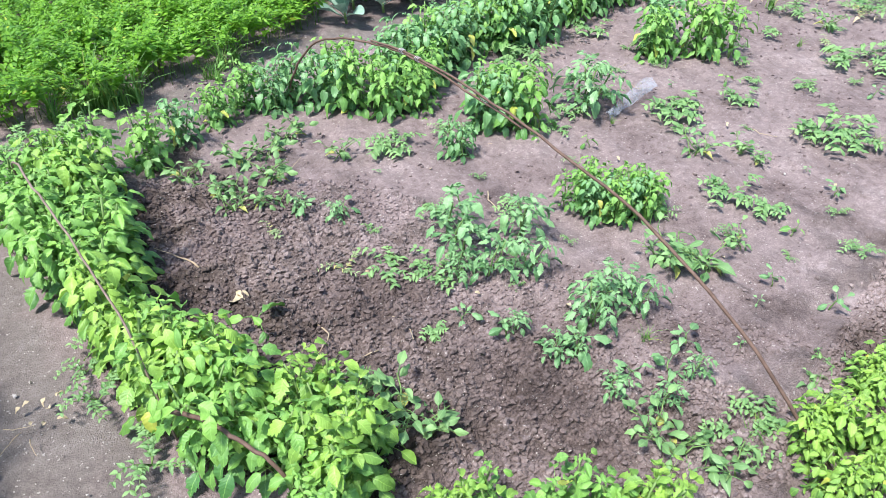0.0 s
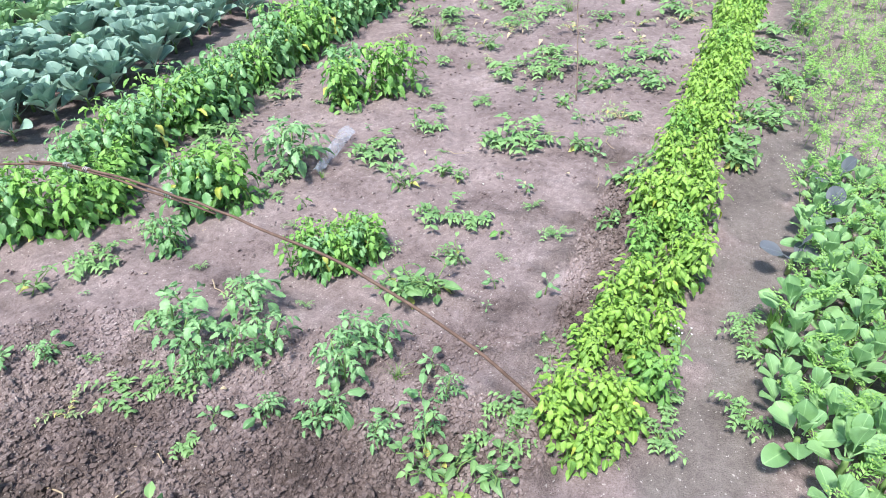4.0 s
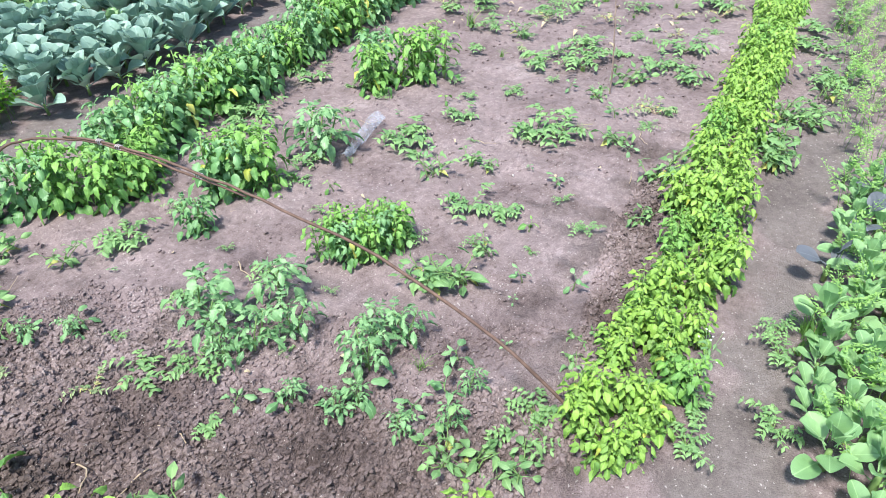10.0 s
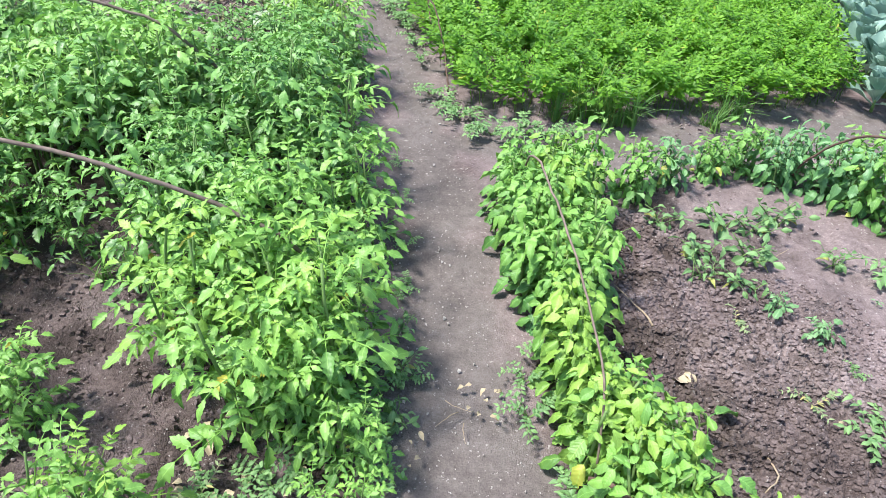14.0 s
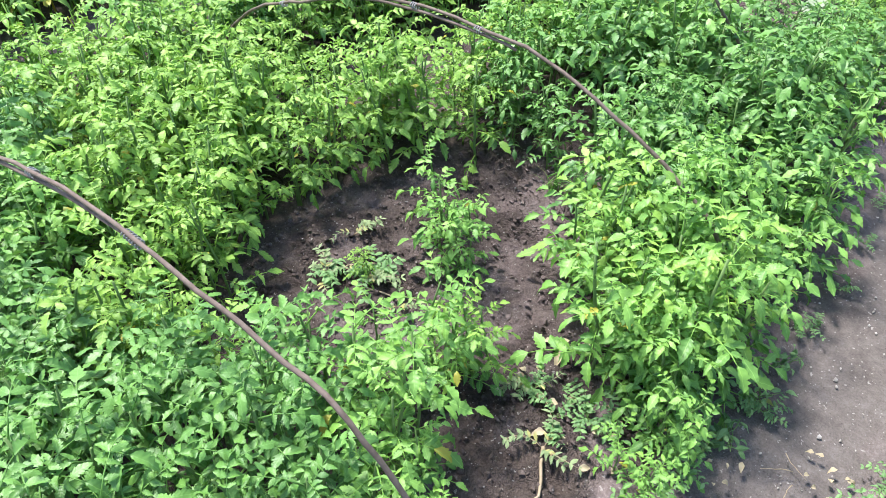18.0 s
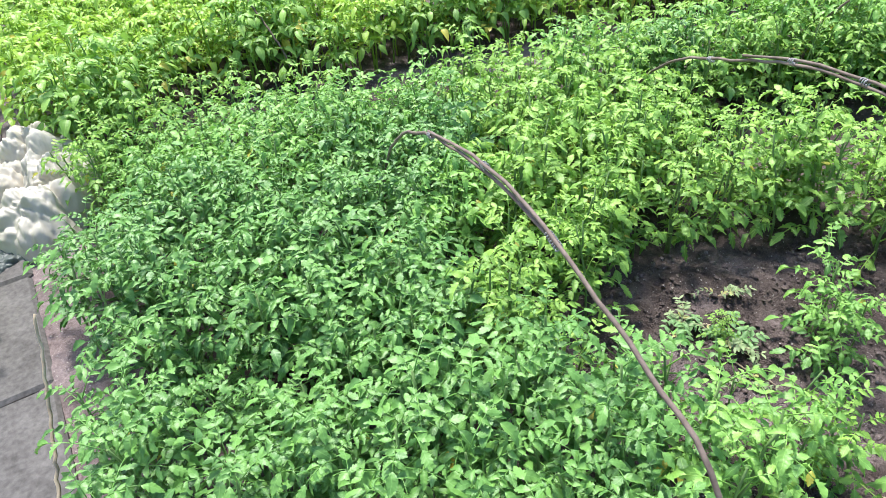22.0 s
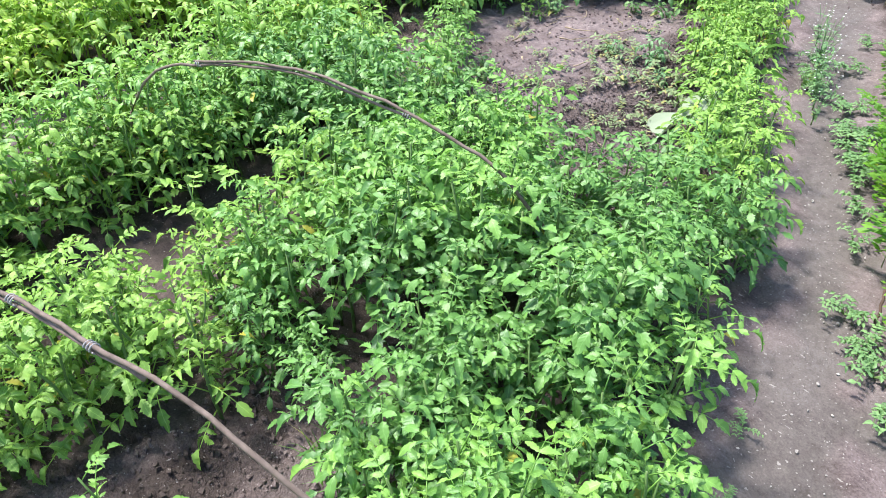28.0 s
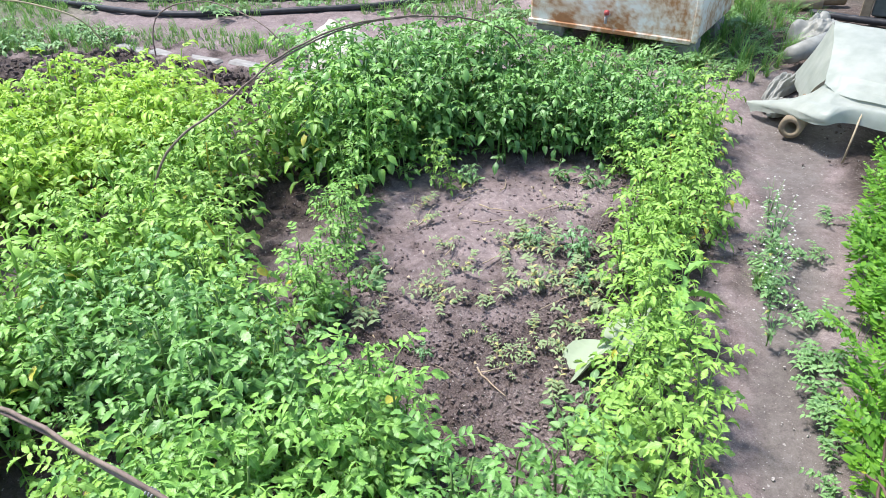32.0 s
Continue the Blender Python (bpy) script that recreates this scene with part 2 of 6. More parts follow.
def film_mat():
    m, nt, b = node_mat("cloudy_plastic_film", 0.42, 0.4)
    n = tex_noise(nt, 9, 5)
    nt.links.new(ramp(nt, n, [(0.35, (0.38, 0.41, 0.35)), (0.7, (0.54, 0.56, 0.49))]), b.inputs["Base Color"])
    tr = nt.nodes.new("ShaderNodeBsdfTranslucent")
    tr.inputs["Color"].default_value = (0.45, 0.5, 0.44, 1)
    a = nt.nodes.new("ShaderNodeMixShader")
    a.inputs[0].default_value = 0.3
    bump(nt, b, n, 0.35, 0.01)
    nt.links.new(b.outputs[0], a.inputs[1])
    nt.links.new(tr.outputs[0], a.inputs[2])
    nt.links.new(a.outputs[0], nt.nodes["Material Output"].inputs["Surface"])
    return m


FILM = film_mat()


def clear_film_mat():
    m, nt, b = node_mat("clear_plastic_bag", 0.2, 0.6)
    b.inputs["Base Color"].default_value = (0.40, 0.42, 0.46, 1)
    cl = nt.nodes.new("ShaderNodeBsdfTransparent")
    mx = nt.nodes.new("ShaderNodeMixShader")
    n = tex_noise(nt, 30, 4)
    nt.links.new(math_node(nt, "MULTIPLY", n, 1.15), mx.inputs[0])
    bump(nt, b, n, 0.6, 0.02)
    nt.links.new(b.outputs[0], mx.inputs[1])
    nt.links.new(cl.outputs[0], mx.inputs[2])
    nt.links.new(mx.outputs[0], nt.nodes["Material Output"].inputs["Surface"])
    return m


BAG = clear_film_mat()


def soil_mat(name="garden_soil", relief=0.015):
    """Soil: trodden path, light bed soil or dark dug soil, by the sheet's own masks; crumbs, stains and small pale grit."""
    m, nt, b = node_mat(name, 0.95, 0.12)
    fine, mid, big = tex_noise(nt, 170, 5, 0.7), tex_noise(nt, 34, 8, 0.72), tex_noise(nt, 2.6, 5, 0.65)

    def crumbs(scale):
        v = nt.nodes.new("ShaderNodeTexVoronoi")
        v.inputs["Scale"].default_value = scale
        v.inputs["Randomness"].default_value = 1.0
        c = nt.nodes.new("ShaderNodeTexCoord")
        warp = nt.nodes.new("ShaderNodeVectorMath")
        warp.operation = "MULTIPLY_ADD"
        n = nt.nodes.new("ShaderNodeTexNoise")
        n.inputs["Scale"].default_value = scale * 0.7
        nt.links.new(c.outputs["Object"], n.inputs["Vector"])
        nt.links.new(n.outputs["Color"], warp.inputs[0])
        warp.inputs[1].default_value = (0.9 / scale,) * 3
        nt.links.new(c.outputs["Object"], warp.inputs[2])
        nt.links.new(warp.outputs[0], v.inputs["Vector"])
        return v.outputs["Distance"]

    lumps, grains = crumbs(105), crumbs(260)
    f = math_node(nt, "ADD", math_node(nt, "MULTIPLY", fine, 0.30), math_node(nt, "ADD", math_node(nt, "MULTIPLY", mid, 0.30), math_node(nt, "MULTIPLY", big, 0.40)))
    bed = ramp(nt, f, [(0.39, (0.100, 0.074, 0.069)), (0.46, (0.176, 0.137, 0.131)), (0.54, (0.262, 0.208, 0.199)), (0.61, (0.390, 0.320, 0.308))])
    path = ramp(nt, f, [(0.38, (0.098, 0.082, 0.075)), (0.5, (0.168, 0.144, 0.132)), (0.62, (0.250, 0.220, 0.205))])
    dug = ramp(nt, f, [(0.38, (0.072, 0.054, 0.049)), (0.5, (0.172, 0.134, 0.123)), (0.62, (0.320, 0.258, 0.238))])
    green = ramp(nt, f, [(0.34, (0.03, 0.07, 0.02)), (0.5, (0.07, 0.14, 0.035)), (0.66, (0.14, 0.20, 0.06))])
    turned = attr(nt, "dug")
    col = mix_rgb(nt, attr(nt, "path"), bed, path)
    col = mix_rgb(nt, turned, col, dug)
    # dark humus colour; also paints the shade below tomatoes and beside the hedge
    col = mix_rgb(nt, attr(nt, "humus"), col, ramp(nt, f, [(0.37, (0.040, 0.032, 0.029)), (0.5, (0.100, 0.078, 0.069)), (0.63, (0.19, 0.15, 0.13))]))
    col = mix_rgb(nt, attr(nt, "sward"), col, green)
    pits = math_node(nt, "LESS_THAN", tex_noise(nt, 110, 2), 0.30)
    col = mix_rgb(nt, math_node(nt, "MULTIPLY", pits, 0.45), col, (0.05, 0.04, 0.036))
    grit = math_node(nt, "GREATER_THAN", tex_noise(nt, 95, 1), 0.71)
    col = mix_rgb(nt, math_node(nt, "MULTIPLY", grit, 0.55), col, (0.52, 0.48, 0.44))
    nt.links.new(col, b.inputs["Base Color"])
    crumbly = math_node(nt, "ADD", turned, math_node(nt, "MAXIMUM", math_node(nt, "MULTIPLY", math_node(nt, "SUBTRACT", big, 0.50), 2.2), 0.0))
    rugged = math_node(nt, "MULTIPLY", math_node(nt, "MULTIPLY", math_node(nt, "SUBTRACT", 0.7, lumps), math_node(nt, "MULTIPLY", mid, 0.7)), crumbly)
    rugged = math_node(nt, "ADD", rugged, math_node(nt, "MULTIPLY", math_node(nt, "SUBTRACT", 0.7, grains), math_node(nt, "ADD", math_node(nt, "MULTIPLY", crumbly, 0.35), 0.10)))
    bump(nt, b, math_node(nt, "ADD", math_node(nt, "ADD", math_node(nt, "MULTIPLY", fine, 0.06), math_node(nt, "MULTIPLY", mid, math_node(nt, "ADD", math_node(nt, "MULTIPLY", crumbly, 0.5), 0.35))), rugged), 1.0, relief)
    return m


SOIL = soil_mat()
CLOD = soil_mat("clod_soil", 0.002)


# ---- mesh helpers ----
RNG = np.random.default_rng(7)


class Geo:
    """Gathers pieces of mesh; age is a number per vertex for the leaf colours, rib the place across and along a leaf."""

    def __init__(self):
        self.v, self.f, self.a, self.r, self.n = [], [], [], [], 0

    def add(self, v, f, age=0.5, rib=None):
        self.v.append(v)
        self.f.extend([tuple(i + self.n for i in q) for q in f])
        self.a.append(np.full(len(v), age))
        self.r.append(np.zeros((len(v), 3)) if rib is None else rib)
        self.n += len(v)

    def mesh(self, name, mat, smooth=True):
        me = bpy.data.meshes.new(name)
        v = np.concatenate(self.v) if self.v else np.zeros((0, 3))
        me.from_pydata(v.tolist(), [], self.f)
        me.materials.append(mat)
        at = me.attributes.new("age", "FLOAT", "POINT")
        at.data.foreach_set("value", np.concatenate(self.a) if self.a else np.zeros(0))
        at = me.attributes.new("rib", "FLOAT_VECTOR", "POINT")
        at.data.foreach_set("vector", np.concatenate(self.r).ravel() if self.r else np.zeros(0))
        if smooth:
            me.polygons.foreach_set("use_smooth", np.ones(len(me.polygons), bool))
        me.update()
        return me


def stuff(name, geo, mat, label, category, smooth=True):
    return tagged(new(name, geo.mesh(name, mat, smooth)), label, category, kind="stuff")


def part(name, data, parent, label=""):
    ob = new(name, data)
    ob.parent = parent
    if label:
        ob["label"] = label
    return ob


def bm_mesh(name, bm, mat, smooth=False):
    me = bpy.data.meshes.new(name)
    bm.normal_update()
    bm.to_mesh(me)
    bm.free()
    me.materials.append(mat)
    if smooth:
        me.polygons.foreach_set("use_smooth", np.ones(len(me.polygons), bool))
    return me


def thing(name, label, category, group="", m=None):
    e = new(name)
    e.empty_display_size = 0.05
    if m is not None:
        e.matrix_basis = m
    return tagged(e, label, category, group)


def unit(v):
    return v / (np.linalg.norm(v) + 1e-9)


def aim(v, pos, along, up, s=1.0, crumple=0.014):
    """Template with +y along the leaf and +z its upper face, set at pos."""
    y = unit(along)
    x = unit(np.cross(y, up))
    z = np.cross(x, y)
    v = v + RNG.normal(0, crumple, v.shape) * np.clip(v[:, 1:2] * 4, 0, 1)
    return np.asarray(pos) + s * (v[:, :1] * x + v[:, 1:2] * y + v[:, 2:3] * z)


def tube(geo, pts, r0, r1, sides=5, age=0.3):
    pts = np.asarray(pts, float)
    n = len(pts)
    vs = []
    for i in range(n):
        t = unit(pts[min(i + 1, n - 1)] - pts[max(i - 1, 0)])
        a = unit(np.cross(t, [0.31, 0.17, 0.93] if abs(t[2]) < 0.9 else [1, 0, 0]))
        b = np.cross(t, a)
        r = r0 + (r1 - r0) * i / (n - 1)
        for k in range(sides):
            w = 2 * math.pi * k / sides
            vs.append(pts[i] + r * (math.cos(w) * a + math.sin(w) * b))
    fs = [(i * sides + k, i * sides + (k + 1) % sides, (i + 1) * sides + (k + 1) % sides, (i + 1) * sides + k) for i in range(n - 1) for k in range(sides)]
    fs += [tuple(range(sides))[::-1], tuple((n - 1) * sides + k for k in range(sides))]
    geo.add(np.array(vs), fs, age)


def blade(widths, ys, fold=0.25, droop=0.3, wave=0.0, cols=1):
    """Leaf blade of length 1: half widths at the stations ys, folded at the midrib, drooping to the tip; cols strips a side."""
    v, f, r = [], [], []
    n = 2 * cols + 1
    for i, (w, y) in enumerate(zip(widths, ys)):
        for k in range(-cols, cols + 1):
            u = k / cols
            z = fold * abs(u) * w - droop * y * y + wave * math.sin(9 * y + 2.1 * k) * abs(u)
            v.append((u * w, y - 0.25 * droop * y * y, z))
            r.append((u * w, y, 1.0))
    for i in range(len(ys) - 1):
        for k in range(n - 1):
            a = i * n + k
            f.append((a, a + 1, a + 1 + n, a + n))
    return np.array(v), f, np.array(r)


def lobed(fold, droop, k=1.0, seed=0):
    """Tomato leaflet: deep teeth pointing forward, uneven margin."""
    ws = (0.012, 0.145, 0.125, 0.235, 0.185, 0.240, 0.180, 0.190, 0.125, 0.105, 0.004)
    ys = (0, 0.09, 0.16, 0.29, 0.36, 0.50, 0.56, 0.69, 0.75, 0.86, 1)
    v, f, r = [], [], []
    for i, (w, y) in enumerate(zip(ws, ys)):
        tooth = 0.05 if i % 2 else -0.01
        for u in (-1, 0, 1):
            ww = w * k * (1 + 0.16 * math.sin(3.7 * i + 2.3 * u + seed))
            e = abs(u)
            z = fold * e * ww - droop * y * y + 0.035 * e * math.sin(6.5 * y + 2.0 * u + seed)
            v.append((u * ww, y + tooth * e * (1 - y) - 0.25 * droop * y * y, z))
            r.append((u * ww, y, 1.0))
    for i in range(len(ys) - 1):
        for q in (0, 1):
            a = i * 3 + q
            f.append((a, a + 1, a + 4, a + 3))
    return np.array(v), f, np.array(r)


def crinkled(fold, droop, amp, seed, wide=1.0):
    """Broad leaf puckered between its side veins, with a wavy edge."""
    ys = (0, 0.1, 0.24, 0.38, 0.52, 0.66, 0.8, 1)
    ws = (0.02, 0.17, 0.28, 0.33, 0.335, 0.29, 0.21, 0.02)
    v, f, r = [], [], []
    for i, (w, y) in enumerate(zip(ws, ys)):
        w *= wide * (1 + 0.07 * math.sin(5 * i + seed))
        for u in (-1, -0.5, 0, 0.5, 1):
            z = fold * abs(u) ** 1.4 * w - droop * y * y + amp * (1 - abs(2 * abs(u) - 1)) * (1 if i % 2 else -0.6) + amp * 1.1 * abs(u) * math.sin(13 * y + 3 * u + seed) * (abs(u) > 0.9)
            v.append((u * w, y - 0.3 * droop * y * y, z))
            r.append((u * w, y, 1.0))
    for i in range(7):
        for k in range(4):
            a = i * 5 + k
            f.append((a, a + 1, a + 6, a + 5))
    return np.array(v), f, np.array(r)


def ovate(fold, droop, wave=0.02):
    return blade((0.02, 0.16, 0.25, 0.27, 0.21, 0.11, 0.01), (0, 0.12, 0.3, 0.48, 0.68, 0.86, 1), fold, droop, wave, 2)


def lanceolate(fold, droop):
    return blade((0.015, 0.12, 0.17, 0.15, 0.09, 0.005), (0, 0.18, 0.4, 0.62, 0.82, 1), fold, droop)


LOBED = [lobed(0.7, 0.30, 1.0, 0), lobed(-0.4, 0.5, 0.95, 1), lobed(0.35, 0.2, 1.1, 2), lobed(1.0, 0.45, 0.95, 3), lobed(-0.25, 0.3, 1.05, 4), lobed(0.9, 0.75, 0.9, 5), lobed(0.15, 0.15, 1.1, 6)]
FULL = [lobed(0.4, 0.45, 1.35, 7), lobed(-0.35, 0.7, 1.3, 8), lobed(0.7, 0.9, 1.25, 9), lobed(0.2, 0.3, 1.4, 10)]
OVATE = [ovate(0.55, 0.35, 0.03), ovate(-0.5, 0.55, 0.05), ovate(0.3, 0.8, 0.06), ovate(0.75, 0.5, 0.05), ovate(-0.3, 0.3, 0.05)]
BROAD = [crinkled(0.5, 0.25, 0.045, 1, 0.78), crinkled(-0.6, 0.45, 0.05, 2, 0.85), crinkled(-0.2, 0.6, 0.055, 3, 0.76), crinkled(0.9, 0.25, 0.04, 4, 0.80), crinkled(-0.8, 0.35, 0.05, 5, 0.74), crinkled(0.3, 0.7, 0.05, 6, 0.82)]
LANCE = [lanceolate(0.3, 0.3), lanceolate(-0.2, 0.6), lanceolate(0.2, 0.1)]


def stem_line(rng, base, height, lean, steps=6):
    az = rng.uniform(0, 2 * math.pi)
    d = np.array([math.cos(az), math.sin(az), 0]) * lean
    return np.array([np.asarray(base) + d * t * t * height + np.array([rng.normal(0, 0.004), rng.normal(0, 0.004), t * height]) for t in np.linspace(0, 1, steps)])


def compound_leaf(rng, geo, stems, start, az, length, lift, size, age, templates=LOBED, pairs=3):
    """Arching leaf stalk with leaflets in pairs and one at its end."""
    d = np.array([math.cos(az), math.sin(az), 0.0])
    side = np.array([-d[1], d[0], 0.0])
    pts = []
    for t in np.linspace(0, 1, 6):
        pts.append(np.asarray(start) + d * length * (t * 0.92) + np.array([0, 0, length * (lift * t - (lift * 0.45 + 0.15) * t * t)]))
    pts = np.array(pts)
    stalk = 0.0031 * min(1.0, length / 0.15) ** 1.4
    tube(geo, pts[[0, 2, 4, 5]], stalk, stalk * 0.45, 3, 1.7)
    for j in range(pairs):
        t = 0.34 + 0.6 * j / pairs
        i = min(int(t * 5), 4)
        p = pts[i] + (pts[i + 1] - pts[i]) * (t * 5 - i)
        tg = unit(pts[i + 1] - pts[i])
        for sgn in (-1, 1):
            v, f, rb = templates[rng.integers(len(templates))]
            dirn = tg * rng.uniform(0.35, 0.75) + side * sgn + np.array([0, 0, rng.uniform(-0.35, 0.45)])
            geo.add(aim(v, p, dirn, np.array([rng.normal(0, 0.5), rng.normal(0, 0.5), 1]), size * rng.uniform(0.6, 0.98) * (0.72 + 0.28 * j / 2)), f, age, rb)
    v, f, rb = templates[rng.integers(len(templates))]
    geo.add(aim(v, pts[-1], unit(pts[-1] - pts[-2]) + np.array([0, 0, -0.15]), np.array([rng.normal(0, 0.2), rng.normal(0, 0.2), 1]), size * rng.uniform(1.0, 1.25)), f, age, rb)


def tomato_meshes(seed, height=0.44, nstem=3, nleaf=10, length=0.140, size=0.054, lean=0.15, spread=0.05, bare=0.24, pairs=3, templates=LOBED):
    """Leaves and stems of one bushy tomato seedling clump."""
    rng = np.random.default_rng(seed)
    leaves, stems = Geo(), Geo()
    for s in range(nstem):
        h = height * rng.uniform(0.82, 1.04)
        line = stem_line(rng, (rng.normal(0, spread), rng.normal(0, spread), -0.01), h, lean * rng.uniform(0.3, 1))
        tube(stems, line, 0.0055, 0.0028, 5, 0.3)
        az = rng.uniform(0, 6.28)
        for k in range(nleaf):
            t = bare + (1 - bare) * (k + 0.6) / nleaf
            i = min(int(t * 5), 4)
            p = line[i] + (line[i + 1] - line[i]) * (t * 5 - i)
            az += 2.4 + rng.normal(0, 0.3)
            top = k / (nleaf - 1)
            compound_leaf(rng, leaves, stems, p, az, length * rng.uniform(0.75, 1.2) * (1 - 0.3 * top), 0.45 + 0.5 * top + rng.uniform(-0.3, 0.35), size * (1 - 0.25 * top), 0.1 + 0.85 * top * rng.uniform(0.7, 1), templates, pairs)
    return leaves, stems


def broad_meshes(seed, height=0.26, nstem=5, nleaf=19, size=0.054, lean=0.35, spread=0.04, templates=BROAD, bare=0.10, stalk=0.036, hang=0.35):
    """Leaves and stems of one plant with simple broad leaves."""
    rng = np.random.default_rng(seed)
    leaves, stems = Geo(), Geo()
    for s in range(nstem):
        h = height * rng.uniform(0.75, 1.05)
        line = stem_line(rng, (rng.normal(0, spread), rng.normal(0, spread), -0.01), h, lean)
        tube(stems, line, 0.004, 0.002, 4, 0.3)
        az = rng.uniform(0, 6.28)
        for k in range(nleaf):
            t = bare + (1 - bare) * (k + 0.7) / nleaf
            i = min(int(t * 5), 4)
            p = line[i] + (line[i + 1] - line[i]) * (t * 5 - i)
            az += 2.4 + rng.normal(0, 0.35)
            top = k / (nleaf - 1)
            d = np.array([math.cos(az), math.sin(az), rng.normal(0.3, 0.35) + 0.45 * top])
            q = p + unit(d) * stalk * rng.uniform(0.6, 1.2)
            tube(leaves, [p, (p + q) / 2 + [0, 0, 0.004], q], 0.0018, 0.0013, 3, 0.6)
            v, f, rb = templates[rng.integers(len(templates))]
            d2 = d + np.array([0, 0, -hang + rng.normal(0, 0.18)])
            leaves.add(aim(v, q, d2, np.array([rng.normal(0, 0.45), rng.normal(0, 0.45), 1]), size * rng.uniform(0.5, 1.15) * (1 - 0.3 * top)), f, 0.15 + 0.8 * top, rb)
    return leaves, stems


def plant_thing(name, meshes, mat, label, category, group, stem_mat=STEM):
    leaves, stems = meshes
    e = thing(name, label, category, group)
    part("stem", stems.mesh("stem", stem_mat), e)
    part("foliage", leaves.mesh("foliage", mat), e)
    return e


FIRST_USED = set()


def plant_at(proto, x, y, s=1.0, rz=None, sz=1.0, label=""):
    """Sets the model plant itself at its first place, and copies of it at all others."""
    rz = random.uniform(0, 360) if rz is None else rz
    m = pose(x, y, 0, random.uniform(-5, 5), random.uniform(-5, 5), rz) @ Matrix.Diagonal((s, s, s * sz, 1))
    if proto.name in FIRST_USED:
        ob = copy_thing(proto, m)
        ob.matrix_basis = m
    else:
        FIRST_USED.add(proto.name)
        proto.matrix_basis = m
        ob = proto
    if label:
        ob["label"] = label
    return ob


def inside(poly, x, y):
    c, n = False, len(poly)
    for i in range(n):
        (x0, y0), (x1, y1) = poly[i], poly[i - 1]
        if (y0 > y) != (y1 > y) and x < (x1 - x0) * (y - y0) / (y1 - y0) + x0:
            c = not c
    return c


def scatter(poly, gap, holes=(), tries=9000, rng=random):
    """Random places in a bed, no two nearer than gap, none in its holes."""
    xs, ys = [p[0] for p in poly], [p[1] for p in poly]
    cell, out = {}, []
    for _ in range(tries):
        x, y = rng.uniform(min(xs), max(xs)), rng.uniform(min(ys), max(ys))
        if not inside(poly, x, y) or any(inside(h, x, y) for h in holes):
            continue
        i, j = int(x // gap), int(y // gap)
        if all((x - a) ** 2 + (y - b) ** 2 >= gap * gap for di in (-1, 0, 1) for dj in (-1, 0, 1) for a, b in cell.get((i + di, j + dj), ())):
            cell.setdefault((i, j), []).append((x, y))
            out.append((x, y))
    return out


# ---- plan of the garden: paths and beds ----
MAIN_PATH = [(1.5, -0.6), (1.75, 0.3), (1.25, 1.2), (1.03, 1.77), (0.90, 2.3), (0.74, 2.8), (0.66, 3.05), (0.50, 3.41), (0.34, 3.98), (0.0, 4.7), (-0.25, 5.2), (-0.45, 5.8), (-0.7, 6.8), (-0.95, 7.5),
             (-1.55, 7.5), (-1.42, 6.85), (-0.89, 5.92), (-0.49, 5.13), (-0.27, 4.51), (-0.03, 4.1), (0.26, 3.39), (0.41, 2.72), (0.53, 2.16), (0.63, 1.77), (0.75, 1.3), (0.7, 0.6), (0.5, -0.6)]
FAR_PATH = [(0.6, 3.05), (0.9, 2.98), (1.7, 3.3), (2.5, 3.6), (4.0, 4.1), (7.0, 5.1), (7.0, 5.4), (4.0, 4.5), (2.4, 4.0), (1.7, 3.62), (0.6, 3.3)]
NEAR_PATH = [(0.8, 0.3), (2.6, 0.62), (3.2, 0.70), (4.15, 0.97), (5.0, 1.12), (6.8, 1.55), (9.0, 2.1), (9.0, 1.8), (6.7, 1.35), (5.1, 0.88), (4.2, 0.66), (3.4, 0.53), (2.8, 0.38), (1.4, -0.4)]
LEFT_PATH = [(0.6, -0.5), (0.1, -0.7), (-0.9, -1.1), (-2.0, -1.5), (-5.0, -3.1), (-5.5, -3.8), (-2.0, -2.3), (0.6, -1.3)]
STRIP = [(0.56, 1.74), (0.51, 2.16), (0.34, 2.70), (0.15, 3.36), (-0.18, 4.06), (-0.42, 4.50), (-0.64, 5.10), (-1.02, 5.85), (-1.30, 6.15), (-2.3, 5.75), (-2.9, 5.2),
         (-2.9, 4.4), (-2.7, 3.6), (-2.3, 2.7), (-2.18, 2.1), (-2.03, 1.4), (-1.85, 0.6), (-1.65, -0.1), (-1.6, -0.7), (-1.15, -0.78), (-0.9, -0.9), (-0.62, -0.77), (-0.1, -0.50), (0.16, -0.40), (0.32, -0.25), (0.36, 0.3), (0.34, 0.95), (0.2, 1.25), (0.12, 1.33), (0.42, 1.55)]
HOLE_B = [(-0.40, 0.74), (-0.60, 0.96), (-0.76, 1.2), (-0.72, 1.60), (-0.68, 2.05), (-0.30, 2.12), (0.0, 1.92), (0.10, 1.72), (0.28, 1.62), (0.62, 1.56), (0.62, 1.0), (0.12, 0.98), (0.04, 0.92), (-0.1, 0.74)]
HOLE_C = [(-1.60, 3.24), (-0.95, 3.26), (-0.36, 3.28), (-0.30, 3.82), (-0.62, 4.34), (-0.95, 4.8), (-1.12, 5.38), (-1.67, 5.34), (-2.2, 4.75), (-2.25, 4.32), (-2.65, 4.12), (-2.4, 3.5), (-1.9, 3.36)]
GAPS = [[(-1.66, 1.64), (-1.22, 1.50), (-1.06, 1.95), (-1.08, 2.50), (-1.28, 2.64), (-1.50, 2.62), (-1.64, 2.2)], [(-0.60, 2.1), (-0.25, 2.12), (-0.22, 2.52), (-0.52, 2.56)]]
